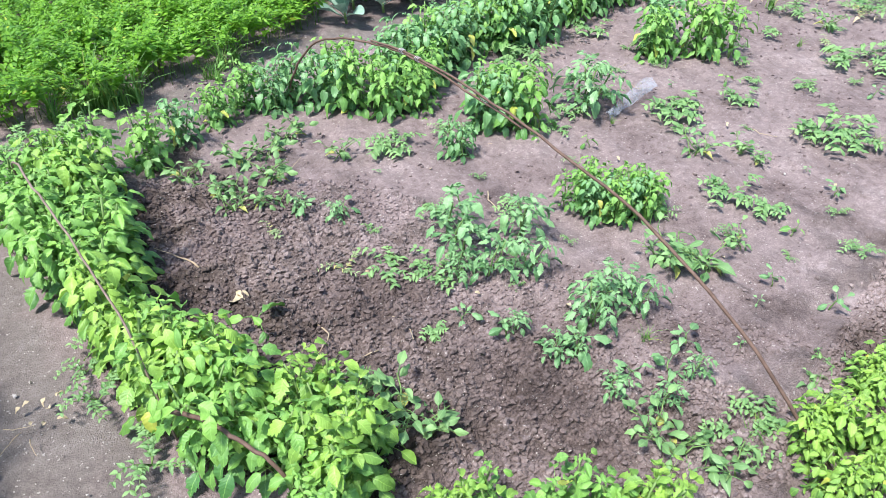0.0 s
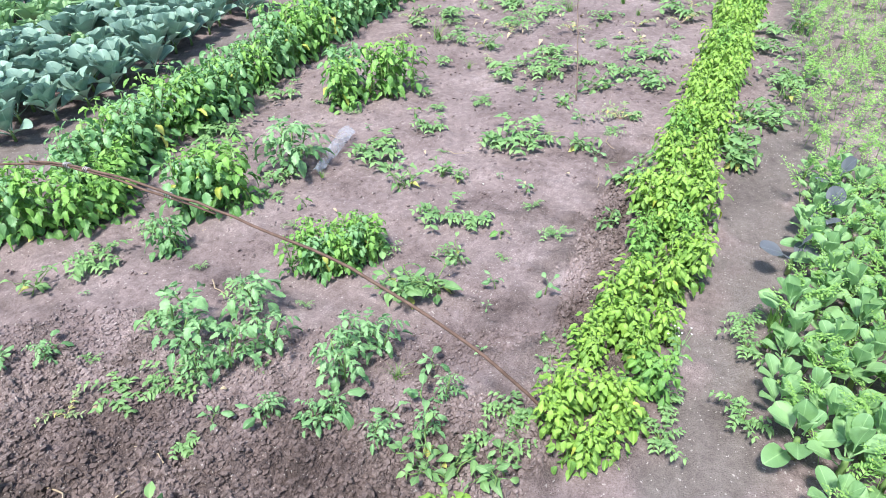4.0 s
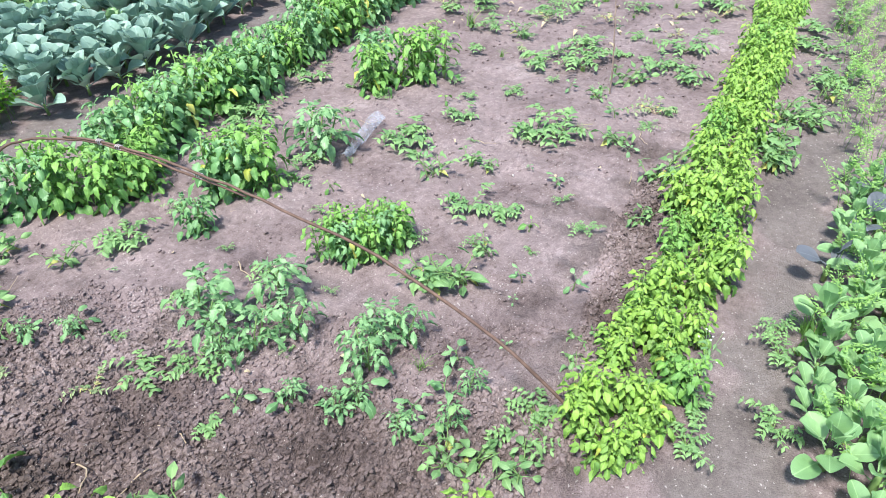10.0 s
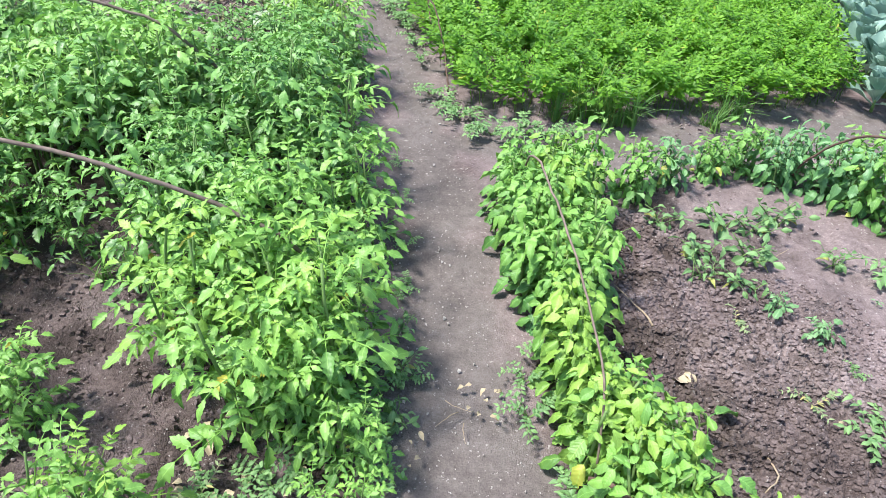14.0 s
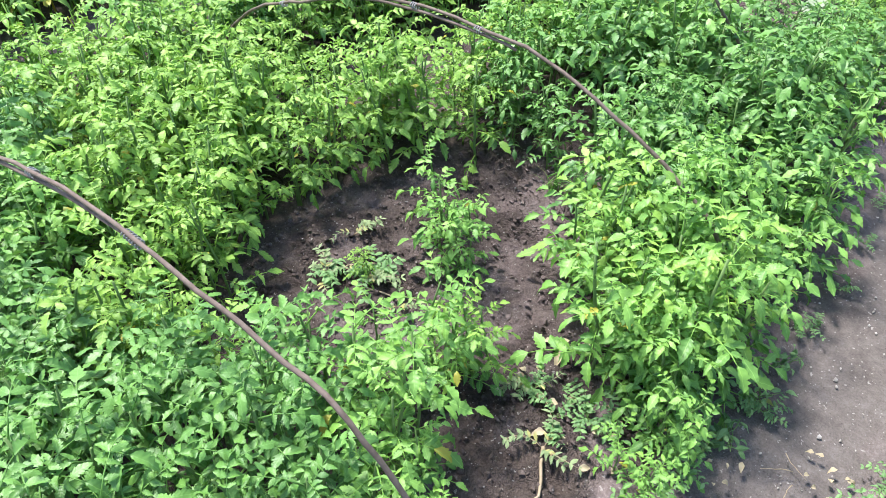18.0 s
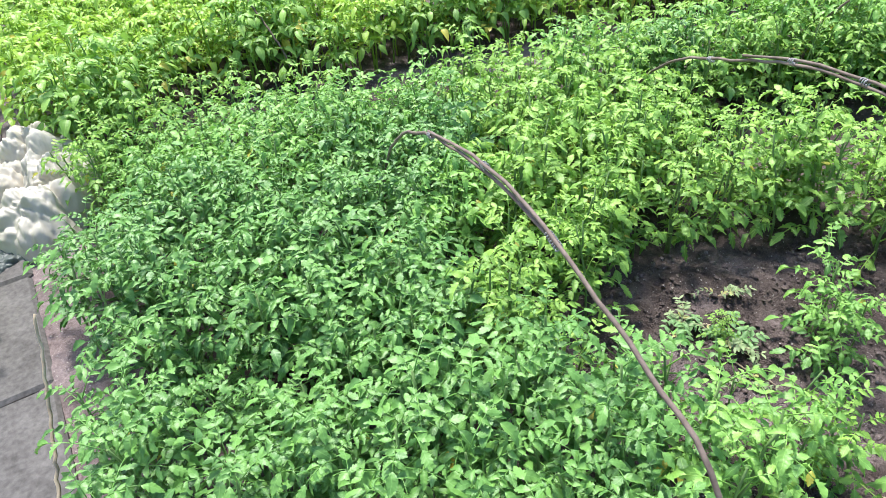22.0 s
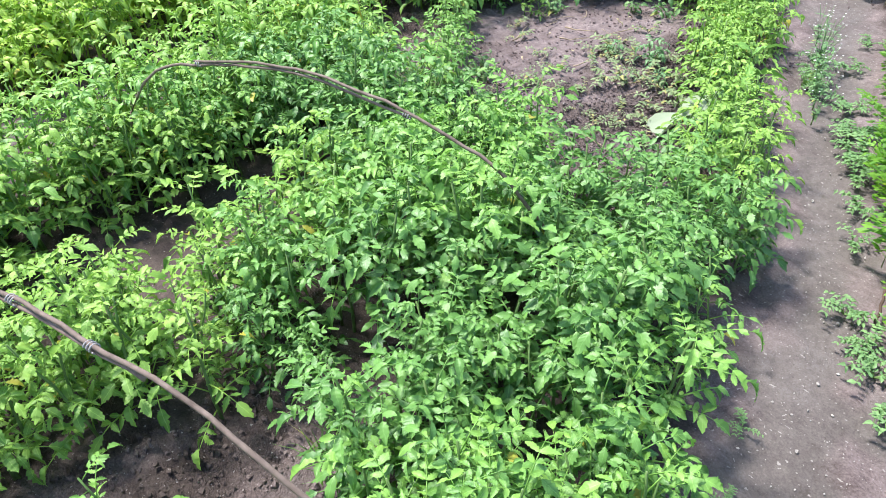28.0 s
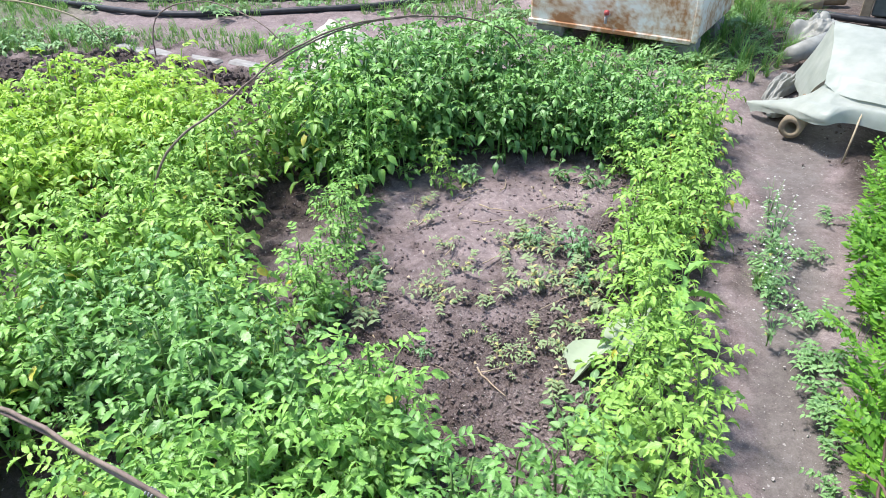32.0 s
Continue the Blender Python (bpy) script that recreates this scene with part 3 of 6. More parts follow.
STRIP_2 = [(-2.2, -0.9), (-2.45, 0.3), (-2.62, 0.9), (-2.82, 2.0), (-2.98, 3.0), (-2.95, 3.6), (-3.1, 4.15), (-3.6, 4.2), (-4.2, 3.9), (-4.1, 3.2), (-3.75, 2.2), (-3.6, 1.2), (-3.5, 0.4), (-3.6, -0.5), (-4.2, -1.9), (-3.6, -2.15), (-2.6, -1.72), (-1.85, -1.3), (-1.7, -0.95)]
HOLE_2 = [(-1.95, -0.85), (-2.0, 0.05), (-2.42, 0.0), (-2.42, -0.8)]
BESIDE = [(-0.42, -1.14), (-0.95, -1.42), (-1.55, -1.85), (-2.2, -2.15), (-3.4, -2.75), (-3.2, -3.4), (-1.9, -2.7), (-1.0, -1.9), (-0.4, -1.5)]
STRIP_3 = [(-4.6, -1.6), (-4.6, 0.0), (-4.75, 1.2), (-5.0, 2.4), (-5.6, 2.2), (-6.0, 0.5), (-6.0, -1.5)]
CARROTS = [(0.62, 3.44), (0.85, 3.42), (1.15, 3.48), (1.8, 3.72), (2.38, 4.05), (2.5, 4.8), (2.45, 5.6), (2.4, 6.6), (2.3, 7.6), (-0.3, 7.6), (-0.36, 6.2), (-0.18, 5.3), (0.04, 4.7), (0.22, 4.24), (0.38, 3.85), (0.53, 3.6)]
CABBAGES = [(2.5, 3.95), (3.2, 4.1), (4.7, 4.72), (4.9, 5.4), (4.2, 6.0), (3.4, 6.6), (2.7, 6.6), (2.6, 5.2)]
HEDGE_L = [(0.80, 2.82), (1.12, 2.86), (1.16, 2.0), (1.33, 1.66), (1.62, 1.32), (1.50, 1.18), (1.34, 1.41), (1.19, 1.70), (1.06, 2.02), (0.92, 2.45)]
HEDGE_N = [(1.62, 1.08), (1.95, 0.98), (2.12, 0.92), (2.05, 0.80), (1.85, 0.84), (1.58, 0.96)]
HEDGE_R = [(2.52, 0.90), (2.9, 0.93), (3.15, 0.97), (3.55, 1.09), (4.05, 1.23), (4.6, 1.36), (5.5, 1.60), (7.0, 1.98), (7.1, 1.82), (5.6, 1.42), (4.75, 1.18), (4.1, 1.05), (3.6, 0.88), (3.1, 0.75), (2.72, 0.70), (2.5, 0.72)]
HEDGE_F = [(2.62, 3.05), (3.0, 3.22), (3.6, 3.42), (4.3, 3.66), (5.1, 3.88), (5.8, 4.05), (5.9, 4.25), (5.0, 4.12), (4.2, 3.92), (3.4, 3.62), (2.8, 3.42), (2.45, 3.25)]
CRUMBS = [(1.5, 2.75), (2.05, 2.45), (2.4, 1.8), (2.75, 1.3), (2.9, 1.1), (2.4, 1.2), (2.1, 1.6), (1.85, 2.2)]
DUG = [[(1.1, 2.9), (1.5, 2.75), (1.85, 2.35), (2.05, 1.85), (2.2, 1.5), (2.5, 1.15), (2.7, 0.95), (2.5, 0.8), (1.9, 0.9), (1.55, 1.1), (1.15, 1.7)],
       [(2.65, 0.95), (3.1, 1.15), (3.5, 1.30), (4.0, 1.4), (4.0, 1.2), (3.4, 1.0), (2.7, 0.8)],
       HOLE_B, [(-1.7, 3.25), (-0.9, 3.1), (-0.3, 3.1), (-0.3, 3.85), (-0.6, 4.3), (-0.9, 4.9), (-1.15, 4.9), (-1.05, 4.3), (-1.3, 3.9), (-1.75, 3.8)],
       [(-1.75, 3.2), (-1.7, 3.6), (-1.2, 3.75), (-0.95, 4.1), (-1.15, 4.9), (-1.35, 5.4), (-1.0, 5.45), (-0.5, 4.4), (-0.25, 3.85), (-0.35, 3.0), (-1.0, 2.95)],
       [(-2.75, 4.15), (-2.2, 4.25), (-2.05, 3.7), (-2.25, 3.3), (-2.6, 3.4)],
       [(-3.0, 4.3), (-3.9, 5.0), (-4.8, 4.72), (-5.6, 4.42), (-6.0, 3.8), (-6.0, 3.2), (-5.5, 2.7), (-4.9, 2.3), (-4.1, 2.8), (-4.2, 3.9), (-3.6, 4.2)],
       [(-0.75, 6.1), (0.3, 5.9), (0.3, 7.6), (-0.9, 7.4)],
       [(-1.4, -0.9), (-1.5, 1.0), (-2.0, 3.0), (-2.5, 4.2), (-3.0, 4.2), (-2.6, 2.5), (-2.3, 0.8), (-2.6, -0.9)]]

# dark humus soil; the strip along HEDGE_L also paints the hedge's shade
HUMUS_AND_SHADE = [[(-2.3, 7.3), (-1.4, 7.3), (-0.9, 7.5), (-0.4, 8.5), (-0.6, 10.5), (-2.6, 10.5)], DUG[6], DUG[7], DUG[8], [(-0.9, 0.7), (-0.75, 1.5), (-0.6, 2.0), (-0.35, 1.7), (-0.3, 1.4), (-0.05, 1.05), (-0.3, 0.7)], [(0.1, 1.0), (0.2, 1.45), (0.65, 1.5), (0.75, 1.05), (0.4, 0.9)], [(1.15, 2.85), (1.34, 2.75), (1.38, 2.1), (1.5, 1.7), (1.8, 1.3), (1.55, 1.1), (1.1, 1.7)], [(-2.7, 4.1), (-2.25, 4.25), (-2.05, 3.7), (-2.25, 3.3), (-2.6, 3.4)]]


# ---- ground: one sheet to the horizon ----
def axis(lo, hi, step, start=None):
    a = list(np.arange(lo, hi + step / 2, step))
    if start is not None:
        a = list(np.arange(start, lo - 0.02, 0.05)) + a
    g, up, dn = step, [], []
    x, y = a[-1], a[0]
    while x < 700:
        g *= 1.22
        x += g
        y -= g
        up.append(x)
        dn.append(y)
    return np.array(dn[::-1] + a + up)


def lattice(x, y, cell, seed):
    """Smooth random height with the given cell size."""
    r = np.random.default_rng(seed).random((256, 256))
    u, v = x / cell, y / cell
    i, j = np.floor(u).astype(int), np.floor(v).astype(int)
    fu, fv = u - i, v - j
    fu, fv = fu * fu * (3 - 2 * fu), fv * fv * (3 - 2 * fv)
    i0, j0, i1, j1 = i % 256, j % 256, (i + 1) % 256, (j + 1) % 256
    return (r[i0, j0] * (1 - fu) + r[i1, j0] * fu) * (1 - fv) + (r[i0, j1] * (1 - fu) + r[i1, j1] * fu) * fv


def soft_mask(polys, x, y, edge):
    """1 inside the outlines, falling to 0 over an uneven edge."""
    best = np.full(x.shape, 9.0)
    for poly in polys:
        ins, dist = np.zeros(x.shape, bool), np.full(x.shape, 1e9)
        for k in range(len(poly)):
            (ax, ay), (bx, by) = poly[k], poly[k - 1]
            c = (ay > y) != (by > y)
            xx = (bx - ax) * (y - ay) / (by - ay + 1e-12) + ax
            ins ^= c & (x < xx)
            t = np.clip(((x - ax) * (bx - ax) + (y - ay) * (by - ay)) / ((bx - ax) ** 2 + (by - ay) ** 2), 0, 1)
            dist = np.minimum(dist, np.hypot(x - ax - t * (bx - ax), y - ay - t * (by - ay)))
        best = np.minimum(best, np.where(ins, -dist, dist))
    best = best + (lattice(x, y, 0.09, 5) - 0.5) * edge * 1.6
    return np.clip(0.5 - best / edge, 0, 1)


def soil_height(x, y, dug, path):
    h = (lattice(x, y, 0.9, 1) - 0.5) * 0.03 + (lattice(x, y, 0.22, 2) - 0.5) * 0.020 + (lattice(x, y, 0.08, 12) - 0.5) * 0.016 + (lattice(x, y, 0.045, 13) - 0.5) * 0.010
    clod = np.abs(lattice(x, y, 0.055, 3) - 0.5) * 2
    clod2 = lattice(x + 3, y, 0.028, 4)
    h = h * (1 - 0.5 * path) + dug * (0.034 * (1 - clod) + 0.026 * clod2 - 0.025) + (1 - path) * 0.007 * (lattice(x, y, 0.033, 14) - 0.5)
    return h - 0.012 * path - 0.006


def ground():
    ax, ay = axis(-2.4, 4.6, 0.019, -6.6), axis(-0.4, 5.6, 0.019)
    X, Y = np.meshgrid(ax, ay, indexing="ij")
    x, y = X.ravel(), Y.ravel()
    path = soft_mask([MAIN_PATH, FAR_PATH, NEAR_PATH, LEFT_PATH], x, y, 0.12)
    dug = soft_mask(DUG, x, y, 0.42) * (1 - path)
    far = np.hypot(x - 0.5, y - 2.5)
    humus = soft_mask(HUMUS_AND_SHADE, x, y, 0.35) * (1 - path)
    # shade below the tomato canopy, painted into the soil colour
    canopy_shade = soft_mask([STRIP, STRIP_2], x, y, 0.2) * (1 - soft_mask([HOLE_C, HOLE_B], x, y, 0.25)) * (1 - path)
    humus = np.maximum(humus, canopy_shade)
    sward = np.clip((far - 7.5) / 2.0, 0, 1) * np.clip((lattice(x, y, 1.3, 8) - 0.25) * 4, 0, 1) * (1 - path)
    z = soil_height(x, y, dug, path) * np.clip(1.6 - far / 25, 0, 1)
    nx, ny = len(ax), len(ay)
    idx = np.arange(nx * ny).reshape(nx, ny)
    q = np.stack([idx[:-1, :-1], idx[1:, :-1], idx[1:, 1:], idx[:-1, 1:]], -1).reshape(-1, 4)
    me = bpy.data.meshes.new("ground")
    me.vertices.add(nx * ny)
    me.vertices.foreach_set("co", np.stack([x, y, z], -1).ravel())
    me.loops.add(q.size)
    me.loops.foreach_set("vertex_index", q.ravel())
    me.polygons.add(len(q))
    me.polygons.foreach_set("loop_start", np.arange(0, q.size, 4))
    me.update(calc_edges=True)
    me.polygons.foreach_set("use_smooth", np.ones(len(q), bool))
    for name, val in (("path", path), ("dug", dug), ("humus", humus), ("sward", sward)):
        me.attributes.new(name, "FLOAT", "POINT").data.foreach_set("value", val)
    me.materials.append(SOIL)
    return tagged(new("ground", me), "brown garden soil with trodden paths and dug beds", "ground", kind="structure")


ground()


def lump(rng, s):
    """Small uneven clod: a squashed ball of twelve corners."""
    v = [(0, 0, 1.0), (0, 0, -0.9)]
    for k in range(5):
        w = 1.2566 * k
        v += [(0.9 * math.cos(w), 0.9 * math.sin(w), 0.45), (0.9 * math.cos(w + 0.63), 0.9 * math.sin(w + 0.63), -0.45)]
    v = np.array(v, float)
    v *= 1 + rng.normal(0, 0.25, (12, 1))
    v += rng.normal(0, 0.16, v.shape)
    f = []
    for k in range(5):
        a, b, c, d = 2 + 2 * k, 3 + 2 * k, 2 + 2 * ((k + 1) % 5), 3 + 2 * ((k + 1) % 5)
        f += [(0, a, c), (a, b, c), (c, b, d), (b, 1, d)]
    return v * s, f


def clods():
    g = Geo()
    rng = np.random.default_rng(3)
    shapes = [lump(rng, 1) for _ in range(16)]
    spots = []
    for poly, n in zip(DUG, (24000, 5200, 3000, 4000, 4500, 700, 2500, 400, 60)):
        xs, ys = [p[0] for p in poly], [p[1] for p in poly]
        k = 0
        while k < n:
            x, y = rng.uniform(min(xs), max(xs)), rng.uniform(min(ys), max(ys))
            if inside(poly, x, y):
                k += 1
                spots.append((x, y, 0.0018 + (0.0085 if x > -3 else 0.03) * rng.random() ** 2.0))
    k = 0
    while k < 7000:
        x, y = rng.uniform(1.5, 2.9), rng.uniform(1.1, 2.75)
        if inside(CRUMBS, x, y):
            k += 1
            spots.append((x, y, 0.0015 + 0.007 * rng.random() ** 3))
    for _ in range(7000):
        spots.append((rng.uniform(1.5, 6.0), rng.uniform(1.0, 3.6), 0.0015 + 0.008 * rng.random() ** 4))
    for _ in range(2500):
        spots.append((rng.uniform(-2.0, -0.5), rng.uniform(3.3, 5.3), 0.002 + 0.008 * rng.random() ** 3))
    a = np.array(spots)
    dug = soft_mask(DUG, a[:, 0], a[:, 1], 0.42)
    z = soil_height(a[:, 0], a[:, 1], dug, dug * 0)
    for (x, y, s), zz in zip(spots, z):
        v, f = shapes[rng.integers(16)]
        w = rng.uniform(0, 6.28)
        r = np.array([[math.cos(w), -math.sin(w), 0], [math.sin(w), math.cos(w), 0], [0, 0, 0.95]])
        g.add(v @ r.T * s * [1, rng.uniform(0.6, 1), 1] + [x, y, zz + 0.42 * s], f)
    me = g.mesh("soil_clods", CLOD, False)
    c = np.concatenate(g.v)
    # clods take the same humus colour and painted hedge shade as the ground
    for name, polys, edge in (("dug", DUG, 0.42), ("humus", HUMUS_AND_SHADE, 0.35)):
        me.attributes.new(name, "FLOAT", "POINT").data.foreach_set("value", soft_mask(polys, c[:, 0], c[:, 1], edge))
    tagged(new("soil_clods", me), "crumbly dark brown soil clods on the dug beds", "soil clods", kind="stuff")


clods()


def grit():
    g = Geo()
    rng = np.random.default_rng(4)
    shapes = [lump(rng, 1) for _ in range(8)]
    n = 0
    while n < 700:
        x, y = rng.uniform(-1.2, 4.5), rng.uniform(0.4, 6.4)
        if inside(MAIN_PATH, x, y) or (n % 4 == 0 and 1.8 < x < 4.5 and 1.2 < y < 3):
            v, f = shapes[rng.integers(8)]
            s = 0.0015 + 0.0035 * rng.random() ** 6
            g.add(v * s + [x, y, -0.014 + 0.3 * s], f)
            n += 1
    stuff("grit", g, PEB, "pale grit and pebbles trodden into the path", "grit", False)


grit()

# ---- tomatoes of the long bed ----
TALL = [plant_thing("tomato_plant", tomato_meshes(100 + k, nleaf=11, bare=0.36), TOMATO, "bushy green tomato plant with serrated leaves in the bed", "tomato plant", "tomatoes in the long bed") for k in range(7)]
SIDE = [plant_thing("tomato_plant", tomato_meshes(120 + k, bare=0.05, nleaf=11), TOMATO_PALE, "pale green tomato plant with yellowing lower leaves", "tomato plant", "tomatoes in the long bed") for k in range(4)]


EDGE = [plant_thing("tomato_plant", tomato_meshes(130 + k, bare=0.04, nleaf=12), TOMATO, "green tomato plant leafy down to the ground at the bed edge", "tomato plant", "tomatoes in the long bed") for k in range(4)]


DEEP = [plant_thing("tomato_plant", tomato_meshes(160 + k, nleaf=11, bare=0.36), TOMATO_DEEP, "dark green bushy tomato plant in the dense bed", "tomato plant", "tomatoes in the long bed") for k in range(4)]


VALLEYS = [((-0.50, 2.05), (-0.30, 2.50), 0.13, 0.38), ((-1.25, 1.50), (-1.50, 2.62), 0.20, 0.34), ((-1.42, 2.55), (-1.25, 2.70), 0.16, 0.25), ((-0.75, 2.05), (-1.3, 1.75), 0.15, 0.14), ((-0.22, -0.26), (0.02, 0.12), 0.15, 0.28)]


def height_at(x, y):
    h = 1.05 + 0.20 * (noise.noise((x * 1.5, y * 1.5, 3.1)))
    for (ax, ay), (bx, by), wide, deep in VALLEYS:
        t = min(1, max(0, ((x - ax) * (bx - ax) + (y - ay) * (by - ay)) / ((bx - ax) ** 2 + (by - ay) ** 2)))
        h -= deep * math.exp(-((x - ax - t * (bx - ax)) ** 2 + (y - ay - t * (by - ay)) ** 2) / wide ** 2)
    if -1.75 < x < -1.0 and 2.6 < y < 3.1:
        h *= 1.15
    if x < -1.9 and 2.6 < y < 4.5:
        h *= 1.22
    if y > 4.5:
        h *= 1.36 if x < -2.15 else (1.12 if x < -1.8 else 0.9)
    if 1.6 < y < 3.2 and x > -0.75:
        h *= 1.1 if y < 2.4 else (1.2 if y < 2.75 else 0.9)
    if y > 3.3 and x > -1.0:
        h *= 0.92
    if y < -0.45 and x < -0.6:
        h *= 0.78
    return h


DEEP_EDGE = [plant_thing("tomato_plant", tomato_meshes(170 + k, nleaf=12, bare=0.04), TOMATO_DEEP, "dark green tomato plant leafy down to the soil", "tomato plant", "tomatoes in the long bed") for k in range(3)]


def rim(x, y, poly, d):
    return any(not inside(poly, x + d * math.cos(a), y + d * math.sin(a)) for a in (0, 0.8, 1.6, 2.4, 3.1, 3.9, 4.7, 5.5))


FAR_SPOTS = {"deep": [], "pale": [], "green": []}
random.seed(5)
for x, y in scatter(STRIP, 0.128, [HOLE_B, HOLE_C, *GAPS], 20000):
    if (y > 2.25 or y < -0.2 and x < -0.1) and x > -1.2 and rim(x, y, STRIP, 0.06):
        continue
    edge = rim(x, y, STRIP, 0.16) or any(inside(h, x + dx, y + dy) for h in (HOLE_B, HOLE_C) for dx, dy in ((0.15, 0), (-0.15, 0), (0, 0.15), (0, -0.15)))
    s = height_at(x, y)
    pale = noise.noise((x * 0.9 + 7, y * 0.9, 1.0)) > (0.30 if not edge else 0.12) or (y > 3.8 and x > -1.25) or (x < -1.9 and y < 4.2) or (((x + 1.0) / 0.75) ** 2 + ((y - 1.9) / 0.85) ** 2 < 1 and x + 0.5 * y < 0.25) or (x < -1.15 and y < 1.0)
    pale = pale or (-1.6 < x < -0.2 and 0.5 < y < 1.7)
    if (x < -1.3 and y > 4.7) or y < 0.5 or (x > -0.7 and 1.95 < y < 3.1):
        pale = False
    deep = y < 0.48 + 0.3 * noise.noise((x * 2, y * 2, 4.0)) and x > -1.0 or (x < -1.3 and y > 4.6) or (not pale and noise.noise((x * 1.1, y * 1.1, 11.0)) > 0.12 and not (-1.7 < x < -0.4 and 0.5 < y < 2.0)) or (2.2 < y < 3.5 and x > -0.6 and random.random() < 0.55)
    if x < -1.75 or y > 4.6:
        FAR_SPOTS["deep" if deep else "pale" if pale else "green"].append((x, y, s * (0.93 if edge else 1)))
        continue
    plant_at(random.choice((DEEP_EDGE if edge and y > 2 else DEEP) if deep else SIDE if pale else (EDGE if edge else TALL)), x, y, s * random.uniform(0.88, 1.06) * ((0.93 if x > -0.9 or y > 3 else 0.82) if edge else 1))
for x, y, s in ((0.10, 1.05, 0.72), (0.14, 1.18, 0.80), (0.20, 1.29, 0.72), (-0.26, 1.47, 0.8), (-0.20, 1.52, 0.65), (-0.30, 1.22, 0.3), (-0.95, 3.36, 0.6), (-0.85, 3.30, 0.72), (-0.74, 3.3, 0.6),
                (-1.62, 3.60, 0.8), (-1.50, 3.50, 0.78), (-1.54, 3.62, 0.62), (-1.78, 3.86, 0.75), (-1.95, 4.06, 0.7), (-2.1, 4.2, 0.75), (-2.35, 4.35, 0.8), (-2.15, 4.5, 0.75), (-1.95, 4.62, 0.6), (-1.3, 5.32, 0.6), (0.50, 1.68, 0.75), (0.40, 1.66, 0.8), (0.58, 1.62, 0.8), (0.62, 1.5, 0.6), (0.64, 1.0, 0.45), (0.52, 0.93, 0.5), (0.4, 0.9, 0.6), (0.66, 1.38, 0.5), (0.48, 1.74, 0.95), (0.35, 1.72, 0.95), (0.2, 1.78, 0.95)):
    plant_at(random.choice(SIDE[:1] + EDGE), x, y, s, label="single tomato plant standing out in the open soil")


for x, y in ((-1.28, -0.86), (-1.42, -0.90), (-1.57, -0.88), (-1.72, -0.98), (-1.84, -0.90), (-1.66, -0.78), (-1.78, -0.68), (-1.84, -0.52), (-1.80, -0.36), (-1.86, -0.2), (-1.82, -0.02)):
    plant_at(random.choice(SIDE), x, y, 0.82)


# ---- beds across the far path: joined masses ----
def mass(name, protos, spots, mat, label, category, size=(0.85, 1.1)):
    """Many plants nobody could count, as one object."""
    g = Geo()
    packed = [(np.concatenate(p[0].v), p[0].f, np.concatenate(p[0].a), np.concatenate(p[0].r)) for p in protos]
    vs, fs, ag, rs, n = [], [], [], [], 0
    for x, y, *k in spots:
        v, f, a, rb = packed[random.randrange(len(packed))]
        w, s = random.uniform(0, 6.28), random.uniform(*size) * (k[0] if k else 1)
        r = np.array([[math.cos(w), -math.sin(w), 0], [math.sin(w), math.cos(w), 0], [0, 0, 1]])
        vs.append(v @ r.T * s + [x, y, 0])
        fs.extend([tuple(i + n for i in q) for q in f])
        ag.append(a)
        rs.append(rb)
        n += len(v)
    g.v, g.f, g.a, g.r = vs, fs, ag, rs
    return stuff(name, g, mat, label, category)


def with_stems(m):
    leaves, stems = m
    n = sum(len(v) for v in leaves.v)
    leaves.v += stems.v
    leaves.f += [tuple(i + n for i in q) for q in stems.f]
    leaves.a += stems.a
    leaves.r += stems.r
    return leaves, stems


SIMPLE = [blade((0.012, 0.21, 0.24, 0.16, 0.004), (0, 0.2, 0.45, 0.72, 1), a, b, 0.03) for a, b in ((0.7, 0.35), (-0.4, 0.5), (0.3, 0.3), (1.0, 0.6))]
random.seed(14)
FAR_END = [with_stems(tomato_meshes(150 + k, bare=0.12, nleaf=11, templates=SIMPLE)) for k in range(4)]
for mat, kind, words in ((TOMATO_DEEP, "deep", "dense dark green tomato plants at the far end"), (TOMATO_PALE, "pale", "dense pale green tomato plants at the far side"), (TOMATO, "green", "dense green tomato plants at the far side")):
    mass("tomato_foliage", FAR_END, FAR_SPOTS[kind], mat, words + " of the long bed", "tomato plants", (0.88, 1.06))
NEXT = [with_stems(tomato_meshes(140 + k, 0.44, 3, 8, 0.15, 0.068, bare=0.30, pairs=3, templates=SIMPLE)) for k in range(5)]
random.seed(15)
next_bed = scatter(STRIP_2, 0.138, [HOLE_2], 14000)
green_part = [p for p in next_bed if noise.noise((p[0] * 0.9, p[1] * 0.9, 21.0)) > 0.12 and p[1] < 2.6]
mass("tomato_foliage", NEXT, [p for p in next_bed if p not in green_part], TOMATO_LIME, "dense yellow-green tomato plants of the next bed", "tomato plants", (0.8, 1.15))
mass("tomato_foliage", NEXT, green_part, TOMATO_PALE, "dense green tomato plants of the next bed", "tomato plants", (0.85, 1.2))
mass("tomato_foliage", NEXT, scatter(BESIDE, 0.15, (), 2000), TOMATO_LIME, "dense yellow-green plants beyond the slab path", "tomato plants")
FARTHEST = [with_stems(tomato_meshes(145 + k, 0.42, 3, 7, 0.16, 0.09, bare=0.2, pairs=2, templates=SIMPLE)) for k in range(2)]
mass("tomato_foliage", FARTHEST, scatter(STRIP_3, 0.30, (), 3000), TOMATO, "dense green plants of the farthest bed", "tomato plants")

